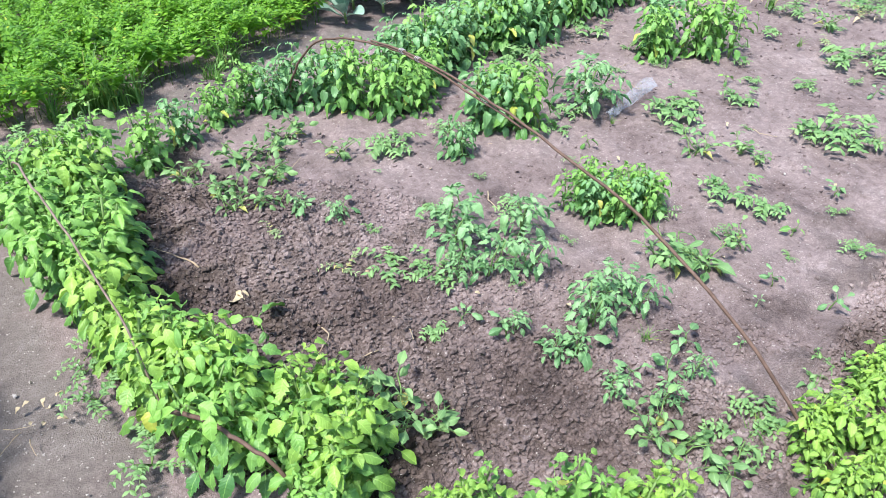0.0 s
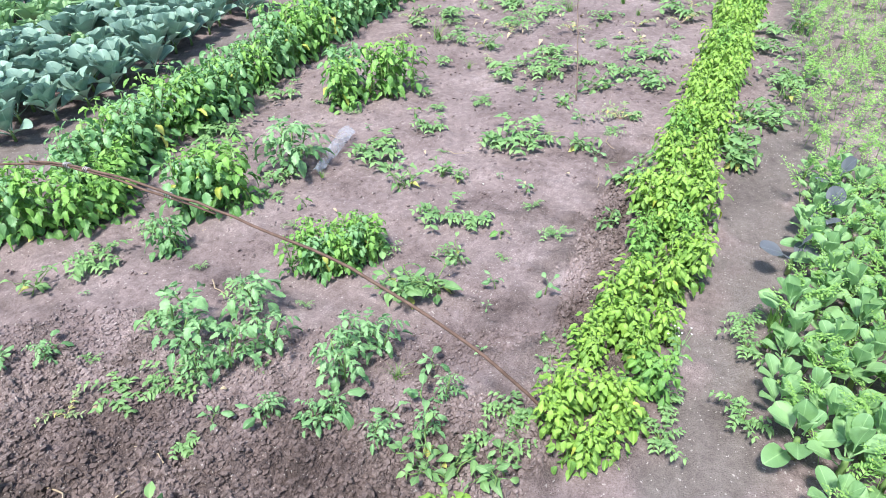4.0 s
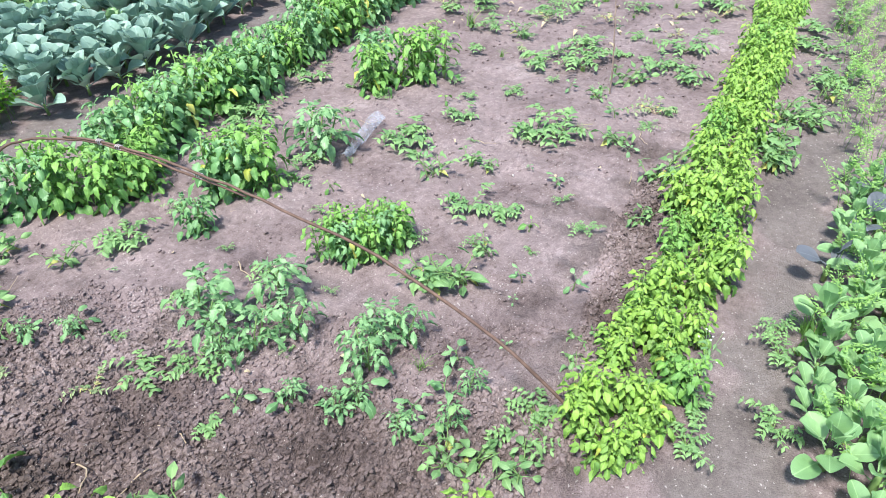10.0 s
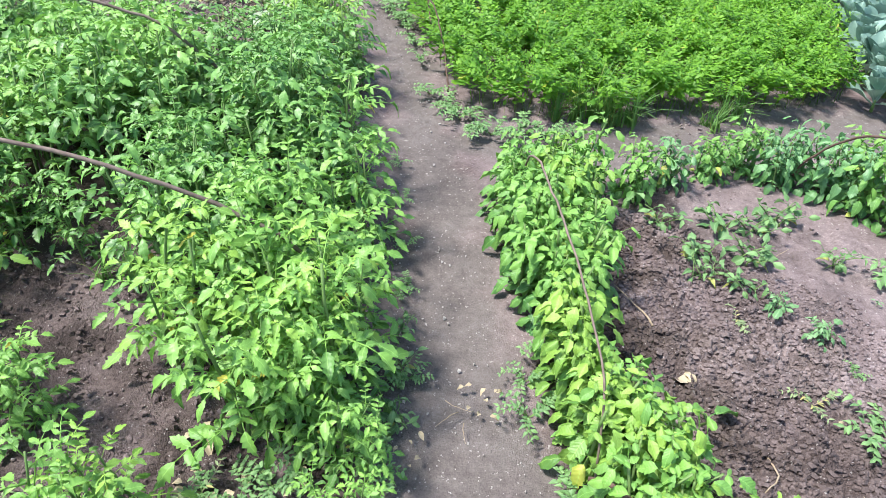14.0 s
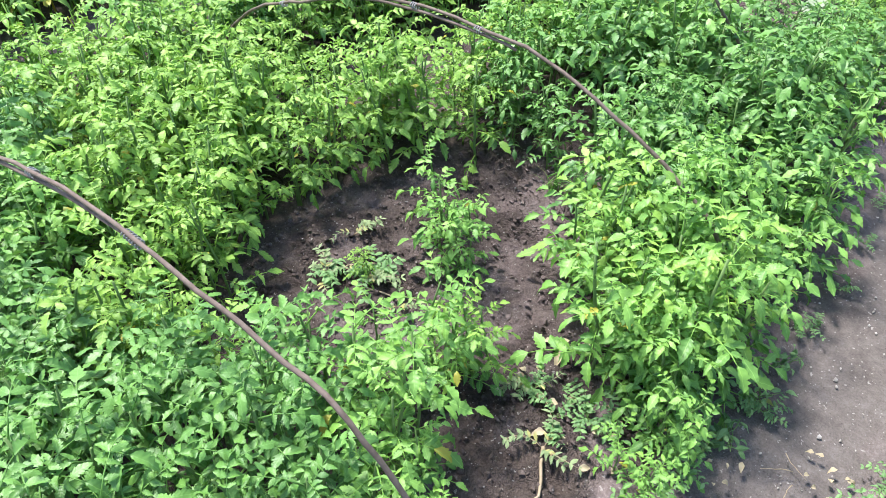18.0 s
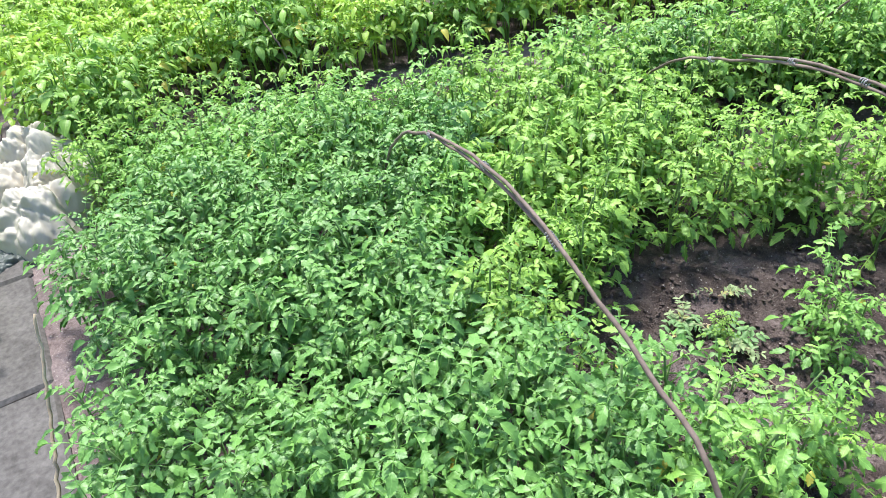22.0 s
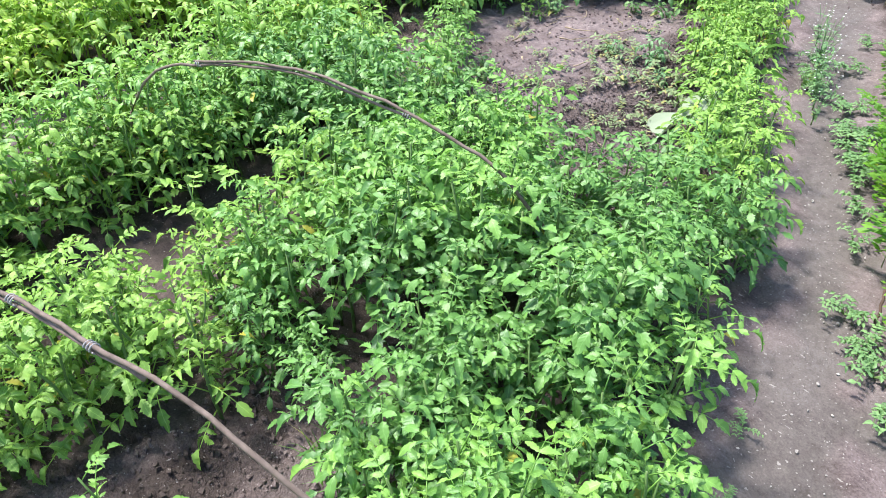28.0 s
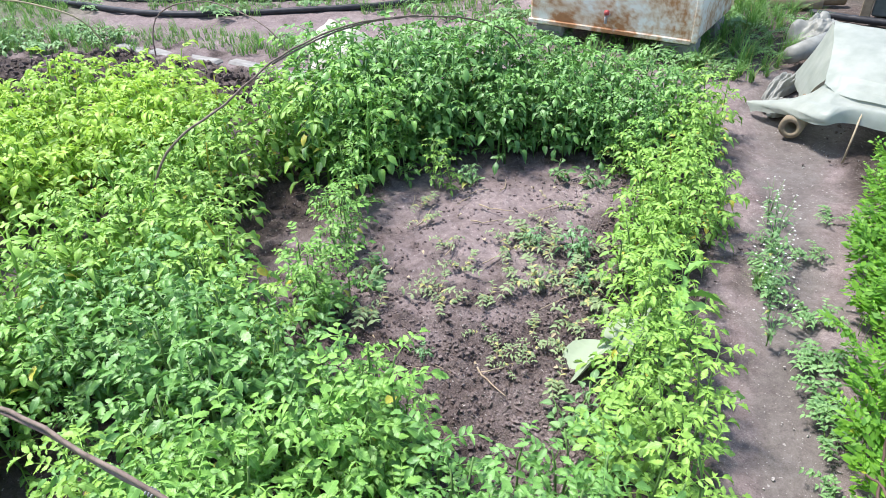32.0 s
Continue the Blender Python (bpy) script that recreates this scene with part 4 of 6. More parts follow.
# ---- bed with the yellow-green border ----
BORDER = [plant_thing("border_plant", tomato_meshes(200 + k, 0.255, 5, 14, 0.060, 0.053, 0.25, 0.032, 0.06, 1, BROAD + FULL), LIME, "yellow-green seedling with broad crinkled leaves in the border row", "seedling", "border row round the bed") for k in range(7)]
random.seed(6)
BORDER_PALE = [plant_thing("border_plant", tomato_meshes(210 + k, 0.255, 5, 14, 0.060, 0.053, 0.25, 0.032, 0.06, 1, BROAD + FULL), LIME_PALE, "yellowing light green seedling with crinkled leaves in the border row", "seedling", "border row round the bed") for k in range(5)]
for poly, gap, s0 in ((HEDGE_L, 0.080, 1.0), (HEDGE_N, 0.085, 0.8), (HEDGE_R, 0.084, 0.70)):
    for x, y in scatter(poly, gap, (), 5000):
        plant_at(random.choice(BORDER_PALE if random.random() < (0.85 if x > 2.9 else 0.45) else BORDER), x, y, s0 * random.uniform(0.8, 1.1) * (1.12 if x < 1.2 else 1))
ROW = [plant_thing("pepper_plant", tomato_meshes(220 + k, 0.30, 5, 15, 0.068, 0.058, 0.30, 0.040, 0.04, 1, BROAD + FULL), LIME if k in (1, 3) else PEPPER, "leafy green seedling with drooping ovate leaves", "seedling", "back row of the bed") for k in range(5)]
for x, y in scatter(HEDGE_F, 0.125, (), 5000):
    plant_at(random.choice(ROW), x, y, random.uniform(0.85, 1.1))
for x, y, s in ((1.86, 3.16, 0.8), (2.1, 3.1, 0.95), (2.2, 3.0, 0.95), (2.3, 2.92, 0.9), (2.42, 2.9, 0.8), (2.65, 2.62, 1.0), (2.76, 2.56, 1.0), (2.7, 2.72, 0.95), (2.63, 3.1, 0.75), (1.75, 3.22, 0.75), (1.6, 3.12, 0.7), (1.45, 3.02, 0.7),
                (2.5, 3.0, 0.85), (2.42, 2.46, 0.6), (1.3, 2.92, 0.8), (3.86, 2.98, 0.95), (3.78, 2.92, 0.9), (4.02, 2.82, 1.0), (4.12, 2.80, 0.95), (3.95, 3.05, 0.9), (2.02, 3.2, 0.9), (2.2, 3.22, 0.85), (2.4, 3.15, 0.9)):
    plant_at(random.choice(ROW), x, y, s)
for x, y in ((2.66, 1.97), (2.74, 1.99), (2.70, 1.90), (2.79, 1.93), (2.83, 1.86), (2.76, 1.85), (2.88, 1.90), (2.90, 1.83)):
    plant_at(random.choice(ROW), x, y, 0.55, label="green seedling in a low dense clump on open soil")
OPEN = [plant_thing("tomato_seedling", tomato_meshes(250 + k, 0.22, 2, 7, 0.110, 0.064, 0.35, 0.022, 0.22, 2, FULL + LOBED), AUBERGINE, "young blue-green tomato plant with drooping leaves on bare soil", "tomato seedling", "plants on the open soil") for k in range(4)]
for x, y, s in ((3.13, 2.62, 1.15), (3.15, 2.55, 1.2), (2.21, 2.0, 1.0), (2.16, 1.92, 0.9), (2.4, 1.93, 0.95), (2.2, 1.78, 0.75), (2.32, 1.74, 0.75), (2.1, 1.8, 0.5), (2.37, 1.45, 0.75), (2.42, 1.52, 0.6), (2.53, 1.45, 0.7), (2.50, 1.55, 0.6),
                (1.86, 2.26, 0.42), (1.74, 2.37, 0.35), (2.49, 1.17, 0.42), (2.27, 1.22, 0.45), (2.36, 1.13, 0.42), (2.15, 1.54, 0.42), (2.18, 1.40, 0.42), (2.25, 1.36, 0.42)):
    plant_at(random.choice(OPEN), x, y, s * 0.92)

SPROUT = [plant_thing("seedling", broad_meshes(270 + k, 0.09, 1, 4 + k, 0.075, 0.3, 0.01, bare=0.5, stalk=0.03, hang=0.3), LIME if k == 0 else AUBERGINE, "small seedling with a few crinkled leaves on bare soil", "seedling", "seedlings on the open soil") for k in range(3)]
plant_at(SPROUT[0], 1.49, 1.83, 1.3)
for x, y, s in ((2.12, 1.54, 0.85), (2.19, 1.40, 0.75), (2.26, 1.36, 0.9), (2.34, 1.26, 0.8), (2.44, 1.17, 0.9), (1.90, 2.28, 0.7), (1.75, 2.36, 0.7), (2.56, 1.26, 0.7), (2.02, 1.62, 0.6), (3.0, 1.35, 0.6), (3.25, 1.52, 0.6), (3.6, 1.62, 0.6), (3.42, 2.2, 0.6), (3.9, 2.5, 0.6), (4.3, 1.75, 0.7), (4.4, 2.1, 0.6), (2.95, 2.3, 0.6), (3.05, 1.2, 0.7)):
    plant_at(random.choice(SPROUT), x, y, s)

# ---- weeds and grass ----
def creeping(seed, n=7, reach=0.16, size=0.045, templates=OVATE, shoots=None):
    """Sprawling weed: shoots along the ground with leaves in pairs."""
    rng = np.random.default_rng(seed)
    leaves, stems = Geo(), Geo()
    for k in range(n):
        az, r = rng.uniform(0, 6.28), reach * rng.uniform(0.5, 1.1)
        pts = np.array([(math.cos(az + 0.5 * t) * r * t, math.sin(az + 0.5 * t) * r * t, 0.006 + 0.06 * r / 0.16 * math.sin(2.2 * t)) for t in np.linspace(0, 1, 6)])
        if shoots is None:
            tube(stems, pts, 0.0022, 0.001, 3)
        else:
            shoots.append(pts)
        for j in range(1, 6):
            for sgn in (-1, 1):
                v, f, rb = templates[rng.integers(len(templates))]
                tg = unit(pts[j] - pts[j - 1])
                sd = np.array([-tg[1], tg[0], 0]) * sgn
                leaves.add(aim(v, pts[j] + [0, 0, 0.004], sd + tg * 0.6 + [0, 0, rng.uniform(0, 0.5)], np.array([rng.normal(0, .2), rng.normal(0, .2), 1]), size * rng.uniform(0.6, 1.1)), f, 0.3 + 0.12 * j, rb)
    return leaves, stems


def tuft(seed, n=26, length=0.2, width=0.007):
    rng = np.random.default_rng(seed)
    leaves, stems = Geo(), Geo()
    for k in range(n):
        az, l, out = rng.uniform(0, 6.28), length * rng.uniform(0.5, 1.1), rng.uniform(0.2, 0.9)
        d, sd = np.array([math.cos(az), math.sin(az), 0]), np.array([-math.sin(az), math.cos(az), 0])
        b = np.array([rng.normal(0, 0.015), rng.normal(0, 0.015), 0])
        v = []
        for t in (0, 0.35, 0.7, 1):
            p = b + d * l * out * t * t + np.array([0, 0, l * (t - 0.45 * out * t * t)])
            w = width * (1 - t) * 0.5 + 0.0004
            v += [p - sd * w, p + sd * w + [0, 0, 0.001]]
        leaves.add(np.array(v), [(0, 1, 3, 2), (2, 3, 5, 4), (4, 5, 7, 6)], 0.2 + 0.6 * rng.random())
    tube(stems, [(0, 0, -0.01), (0, 0, 0.015)], 0.008, 0.004, 5)
    return leaves, stems


CREEP = [plant_thing("weed_plant", creeping(300 + k, 6 + k, 0.14 + 0.015 * k), WEED, "low sprawling green weed on the soil", "weed", "weeds") for k in range(4)]
FINE = [plant_thing("weed_plant", creeping(310 + k, 9, 0.10, 0.022), WEED, "small-leaved weed spreading on the path edge", "weed", "weeds") for k in range(3)]
BROADW = [plant_thing("weed_plant", broad_meshes(320 + k, 0.10, 4, 6, 0.062, 0.9, 0.02, templates=OVATE), WEED, "broad-leaved grey-green weed on bare soil", "weed", "weeds") for k in range(3)]
TUFTS = [plant_thing("grass_tuft", tuft(330 + k, 24 + 8 * k, 0.16 + 0.04 * k), GRASS, "tuft of long green grass at the bed edge", "grass tuft", "grass tufts") for k in range(3)]
random.seed(8)
for x, y, s in ((3.45, 2.35, 1.0), (3.5, 2.42, 0.8), (3.91, 1.95, 1.0), (3.98, 1.85, 0.9), (4.6, 2.39, 1.0), (4.89, 2.28, 1.0), (4.97, 1.87, 0.8), (5.36, 2.86, 0.9), (5.72, 3.12, 1.1), (5.27, 3.38, 1.1), (4.92, 2.99, 0.8), (6.64, 2.43, 1.4),
                (6.15, 2.03, 1.3), (5.73, 2.84, 0.9), (3.22, 1.78, 0.8), (3.3, 1.66, 0.7), (3.66, 3.28, 0.9), (3.19, 3.15, 0.9), (3.04, 3.03, 0.9), (2.86, 2.92, 0.8), (2.21, 2.61, 0.8), (2.23, 2.66, 0.6), (4.5, 3.1, 0.7), (5.0, 3.5, 0.9),
                (3.04, 2.56, 0.6), (4.2, 2.3, 0.5), (3.82, 2.33, 0.7), (1.9, 1.93, 0.6), (2.02, 1.85, 0.55), (-0.3, 1.25, 0.7), (-0.4, 1.15, 0.6)):
    plant_at(random.choice(CREEP), x, y, s)
WILT = []
for k in range(3):
    shoots = []
    lv, _ = creeping(360 + k, 6, 0.15, 0.034, LANCE + OVATE, shoots)
    e = thing("wilted_weed", "pulled-out wilting weed with pale bare stalks", "weed", "weeds")
    part("foliage", lv.mesh("foliage", WILTED), e)
    for pts in shoots:
        g = Geo()
        tube(g, pts, 0.0026, 0.0012, 4)
        part("stalk", g.mesh("stalk", DRY_STEM), e, "pale bare stalk")
    WILT.append(e)
for x, y, s in ((-1.62, 3.89, 0.8), (-1.40, 3.73, 1.1), (-1.45, 3.68, 0.9), (-1.30, 3.98, 1.1), (-1.22, 3.95, 0.8), (-1.35, 4.17, 0.9), (-1.24, 4.49, 1.2), (-1.30, 4.42, 1.0), (-1.15, 4.52, 1.0), (-1.07, 4.28, 1.2), (-1.0, 4.4, 1.1), (-0.92, 4.45, 1.0), (-0.85, 4.33, 1.1),
                (-0.80, 4.2, 1.0), (-0.88, 3.87, 0.7), (-0.8, 3.98, 0.7), (-0.72, 4.08, 0.7), (-1.86, 4.4, 0.8), (-1.75, 4.3, 0.7), (-1.55, 4.25, 0.7), (-1.3, 4.9, 0.8), (-0.95, 4.75, 0.8), (-0.3, 1.22, 0.9), (-0.36, 1.12, 0.8), (-0.5, 1.3, 0.7), (-0.15, 1.25, 0.6), (0.3, 1.4, 0.7), (0.45, 1.3, 0.8), (1.78, 2.0, 0.6), (1.62, 2.3, 0.5)):
    plant_at(random.choice(WILT), x, y, s * 0.85)
for x, y in scatter([(-1.35, 4.75), (-0.95, 4.75), (-0.62, 4.15), (-0.65, 3.75), (-0.95, 3.85), (-1.2, 4.1)], 0.17, (), 900):
    plant_at(random.choice(WILT), x, y, random.uniform(0.4, 0.8))
for x, y, s in ((-1.05, 3.67, 0.6), (-1.09, 4.62, 1.1), (-1.05, 4.56, 0.9), (-1.24, 4.52, 0.8), (-0.42, 3.92, 0.7), (-0.40, 3.80, 0.6), (-1.86, 4.75, 0.8), (-0.9, 4.4, 0.7)):
    plant_at(random.choice(OPEN), x, y, s * 0.55, label="wilting seedling on the open soil")
for x, y, s in ((2.78, 1.56, 1.0), (2.84, 1.50, 0.95), (2.75, 1.62, 0.9), (3.04, 1.57, 0.6), (1.99, 2.66, 0.7), (1.85, 2.9, 0.9), (1.71, 2.63, 0.9), (1.62, 2.8, 0.9), (1.53, 2.6, 0.8), (1.66, 2.45, 0.7), (1.55, 2.48, 0.7), (1.75, 2.8, 0.8), (1.4, 2.75, 0.8),
                (3.95, 1.28, 0.9), (3.88, 1.32, 0.8), (3.57, 1.22, 0.6), (4.05, 1.61, 0.8), (1.71, 1.40, 1.0), (1.64, 1.47, 1.0), (1.58, 1.40, 1.0), (1.78, 1.33, 0.8), (2.28, 1.08, 0.8), (2.31, 0.99, 0.8), (2.36, 0.9, 0.8), (4.35, 1.0, 1.1), (4.5, 1.05, 1.1), (4.75, 1.1, 1.0),
                (3.34, 2.06, 0.8), (3.51, 2.01, 0.6), (3.51, 1.91, 0.5), (2.86, 1.04, 0.5), (2.76, 0.99, 0.5), (-1.37, 5.15, 0.9), (-1.55, 5.1, 0.8), (-1.84, 4.72, 0.8), (-0.44, 3.84, 1.1), (-0.5, 3.78, 0.9), (-1.6, 3.9, 0.8), (-1.55, 3.82, 0.8), (-0.25, 5.6, 0.8)):
    plant_at(random.choice(BROADW), x, y, s)
for x, y, s in ((0.40, 3.52, 1.0), (0.57, 3.33, 1.1), (0.66, 3.25, 1.1), (0.73, 3.22, 1.1), (0.84, 3.27, 1.1), (0.95, 3.3, 1.0), (1.05, 3.33, 0.9), (0.5, 3.42, 0.9), (0.27, 3.89, 0.8), (0.2, 4.1, 0.9), (0.12, 4.35, 1.0), (0.05, 4.45, 1.2), (-0.04, 4.6, 1.2), (0.1, 4.3, 1.0),
                (-0.14, 4.84, 1.1), (-0.18, 4.86, 0.8), (-0.06, 4.63, 1.1), (0.03, 4.43, 1.0), (-0.33, 5.23, 1.0), (-0.39, 5.6, 0.8), (0.69, 1.84, 0.7), (0.57, 2.17, 0.5), (1.05, 2.03, 0.8), (1.02, 1.78, 0.9), (1.12, 1.52, 1.0), (1.0, 1.9, 0.7), (-0.43, 5.02, 0.9),
                (-0.35, 4.9, 0.9), (-0.38, 4.95, 1.0), (-0.5, 5.2, 0.9), (3.2, 0.56, 0.9), (2.92, 0.47, 0.9), (3.3, 0.6, 0.8), (0.4, 1.38, 0.8), (0.5, 1.52, 1.0), (0.3, 1.4, 0.7), (0.45, 1.45, 0.9), (4.9, 1.0, 1.2), (5.3, 1.1, 1.2), (5.8, 1.25, 1.3), (0.52, 3.4, 0.8),
                (2.55, 0.98, 1.0), (2.45, 0.95, 0.9), (2.72, 0.62, 0.9), (2.85, 0.66, 0.8)):
    plant_at(random.choice(FINE), x, y, s)
for x, y, s in ((1.15, 3.5, 1.3), (1.08, 3.48, 1.2), (1.22, 3.47, 1.2), (0.98, 3.45, 1.0), (1.75, 3.66, 1.0), (1.82, 3.7, 0.9), (1.26, 3.50, 1.1), (1.2, 3.52, 1.0), (1.32, 3.5, 1.0), (1.70, 3.56, 0.9), (1.66, 3.6, 0.8), (2.72, 1.86, 0.5), (2.85, 1.8, 0.5), (3.25, 0.52, 0.5), (3.3, 0.5, 0.6), (3.35, 0.54, 0.5), (-0.25, 2.05, 0.9), (-0.2, 2.0, 0.8), (-0.32, 2.0, 0.8), (2.5, 0.95, 0.5), (-2.2, 4.05, 0.8), (-0.4, 4.9, 0.5)):
    plant_at(random.choice(TUFTS), x, y, s)

for k, (x, y) in enumerate(scatter([(1.9, 1.6), (2.6, 1.1), (4.2, 1.5), (6.0, 1.95), (6.2, 3.4), (4.6, 3.3), (3.2, 2.95), (2.2, 2.6), (1.7, 2.2)], 0.21, (), 900)):
    plant_at((FINE + CREEP + SPROUT[1:] + TUFTS[:1])[(k * 7) % 10], x, y, random.uniform(0.22, 0.5), label="tiny weed sprouting on bare soil")

FAR_BED = [(4.4, 1.6), (7.2, 2.2), (7.6, 4.2), (5.6, 3.8), (4.6, 3.4)]
for k, (x, y) in enumerate(scatter(FAR_BED, 0.24, (), 900)):
    plant_at((CREEP + BROADW + WILT + TUFTS[:1])[(k * 3) % 11], x, y, random.uniform(0.4, 1.0), label="grey-green weed sprawling on the far part of the bed")

for x, y, s in ((0.70, 1.48, 0.7), (0.68, 1.58, 0.8), (0.69, 1.70, 0.6), (0.66, 1.86, 0.6), (0.63, 2.02, 0.5), (0.60, 2.2, 0.5), (0.55, 2.4, 0.5), (0.72, 1.38, 0.8), (0.74, 1.28, 0.7), (0.48, 2.66, 0.5), (0.40, 2.9, 0.5)):
    plant_at(random.choice(BROADW + FINE), x, y, s, label="low dark weed at the foot of the tomatoes")

for x, y, s in ((5.78, 1.34, 1.0), (6.11, 1.38, 1.0), (6.3, 1.31, 1.1), (5.15, 1.02, 0.9), (4.76, 1.08, 0.8), (4.78, 1.0, 0.8), (4.39, 1.02, 0.9), (4.29, 0.98, 0.8), (5.4, 1.06, 1.0)):
    plant_at(random.choice(CREEP + BROADW), x, y, s, label="green weed trodden flat on the narrow path")

THISTLE = plant_thing("sow_thistle", broad_meshes(340, 0.36, 1, 10, 0.19, 0.1, 0.005, templates=[lobed(0.6, 0.5, 0.62, 1), lobed(0.9, 0.7, 0.55, 3), lobed(0.4, 0.3, 0.6, 5)], bare=0.1, stalk=0.01), LIME, "tall light green sow thistle with long leaves in the row", "weed", "weeds")
plant_at(THISTLE, -0.47, 4.36, 1.0)
plant_at(THISTLE, -0.40, 4.16, 0.8)
FLOWER = plain_mat("white_petal", (0.65, 0.65, 0.6), (0.8, 0.8, 0.76), 60, 0.7)


def flowering(seed):
    """Thin branched weed with tiny white flowers."""
    rng = np.random.default_rng(seed)
    leaves, stems, heads = Geo(), Geo(), []
    for k in range(9):
        az, h = rng.uniform(0, 6.28), rng.uniform(0.12, 0.26)
        d = np.array([math.cos(az), math.sin(az), 0]) * rng.uniform(0.04, 0.12)
        pts = np.array([d * t * t + [0, 0, h * t] for t in np.linspace(0, 1, 5)])
        tube(leaves, pts, 0.0014, 0.0008, 3, 0.6)
        for j in (1, 2, 3):
            v, f, rb = LANCE[rng.integers(3)]
            w = rng.uniform(0, 6.28)
            leaves.add(aim(v, pts[j], np.array([math.cos(w), math.sin(w), 0.3]), np.array([0, 0, 1.0]), 0.035), f, 0.5, rb)
        c = pts[-1]
        head = Geo()
        ring = [c + (0.006 if q % 2 else 0.003) * np.array([math.cos(q * 0.628), math.sin(q * 0.628), 0.25]) for q in range(10)]
        head.add(np.array([c + [0, 0, 0.002]] + ring), [(0, 1 + q, 1 + (q + 1) % 10) for q in range(10)])
        heads.append(head)
    tube(stems, [(0, 0, -0.01), (0, 0, 0.02)], 0.004, 0.003, 5)
    return leaves, stems, heads


WHITE_WEED = []
for k in range(2):
    lv, st, hd = flowering(350 + k)
    e = plant_thing("flowering_weed", (lv, st), WEED, "thin weed with tiny white flowers beside the path", "weed", "weeds")
    for head in hd:
        part("flower", head.mesh("flower", FLOWER), e, "tiny white flower")
    WHITE_WEED.append(e)
for x, y, s in ((-0.40, 5.0, 1.0), (-0.34, 4.88, 0.9), (-0.45, 5.12, 1.1), (-0.28, 4.74, 0.9), (-0.22, 4.6, 0.8), (-0.5, 5.25, 1.0), (-0.37, 4.94, 0.8), (2.98, 0.70, 0.7), (-0.58, 5.4, 0.9)):
    plant_at(random.choice(WHITE_WEED), x, y, s)


# ---- carrots and dill ----
def frond(seed, length=0.26, bits=9, width=0.05):
    """Feathery leaf: arching stalk with finely cut side leaflets."""
    rng = np.random.default_rng(seed)
    g = Geo()
    lean = rng.uniform(0.35, 0.8)
    pts = np.array([(0, lean * length * t * t * 0.8, length * (t - 0.38 * lean * t * t)) for t in np.linspace(0, 1, 6)])
    tube(g, pts[[0, 2, 5]], 0.0016, 0.0008, 3, 0.25)
    for j in range(bits):
        t = 0.42 + 0.58 * (j + 0.5) / bits
        i = min(int(t * 5), 4)
        p = pts[i] + (pts[i + 1] - pts[i]) * (t * 5 - i)
        w = width * (1.15 - 0.75 * (t - 0.4) / 0.6)
        for sgn in (-1, 1):
            for k in range(3):
                a = p + np.array([sgn * w * 0.3 * k, w * 0.1 * k, rng.normal(0, 0.005)])
                d = np.array([sgn * (0.5 + 0.5 * rng.random()), 0.35 + 0.6 * rng.random(), rng.normal(0.1, 0.35)])
                s = unit(np.cross(d, [rng.normal(0, .4), rng.normal(0, .4), 1]))
                d = unit(d) * w * 0.5
                g.add(np.array([a, a + d * 0.5 + s * w * 0.12, a + d, a + d * 0.5 - s * w * 0.12]), [(0, 1, 2, 3)], 0.3 + 0.6 * t * rng.random())
    return g


def fronds(name, poly, gap, mat, label, category, size, length, seed, width=0.05, tries=26000, holes=()):
    protos = [(frond(seed + k, length, 9, width), None) for k in range(8)]
    return mass(name, protos, scatter(poly, gap, holes, tries), mat, label, category, size)


random.seed(9)
fronds("carrot_foliage", CARROTS, 0.043, CARROT, "dense bright green feathery carrot tops", "carrot tops", (0.65, 1.25), 0.26, 400, 0.082, 70000)
DILL_BED = [(2.7, 0.1), (3.0, 0.38), (3.5, 0.53), (4.2, 0.70), (5.1, 0.97), (5.9, 1.2), (6.7, 1.48), (9.0, 2.0), (9.0, 0.6), (5.0, 0.0), (3.2, -0.2)]
fronds("dill_foliage", DILL_BED, 0.05, DILL, "pale green feathery dill mixed between young cabbages", "dill", (0.6, 1.1), 0.22, 420, 0.036, 16000)


# ---- cabbages ----
def cab_leaf(seed, mat, wide=0.42, cup=0.2):
    rng = np.random.default_rng(seed)
    ys = (0, 0.12, 0.25, 0.33, 0.42, 0.54, 0.66, 0.78, 0.88, 0.95, 0.99, 1.0)
    ws = (0.03, 0.03, 0.05, 0.15, 0.27, 0.36, 0.41, 0.41, 0.35, 0.26, 0.13, 0.02)
    us = (-1, -0.75, -0.45, -0.08, 0.08, 0.45, 0.75, 1)
    v, f = [], []
    for w, y in zip(ws, ys):
        for u in us:
            z = cup * abs(u) ** 1.8 * w - 0.20 * y ** 2.2 + 0.035 * math.sin(9 * y + 3 * u + seed) * u * u + (0.010 if abs(u) < 0.1 else 0)
            v.append((u * w * wide / 0.42, y, z))
    n = len(us)
    for i in range(len(ys) - 1):
        for k in range(n - 1):
            a = i * n + k
            f.append((a, a + 1, a + n + 1, a + n))
    g = Geo()
    rb = np.array(v) * [1, 1, 0] + [0, 0, 1]
    g.add(np.array(v), f, rng.random(), rb)
    return g.mesh("leaf", mat)


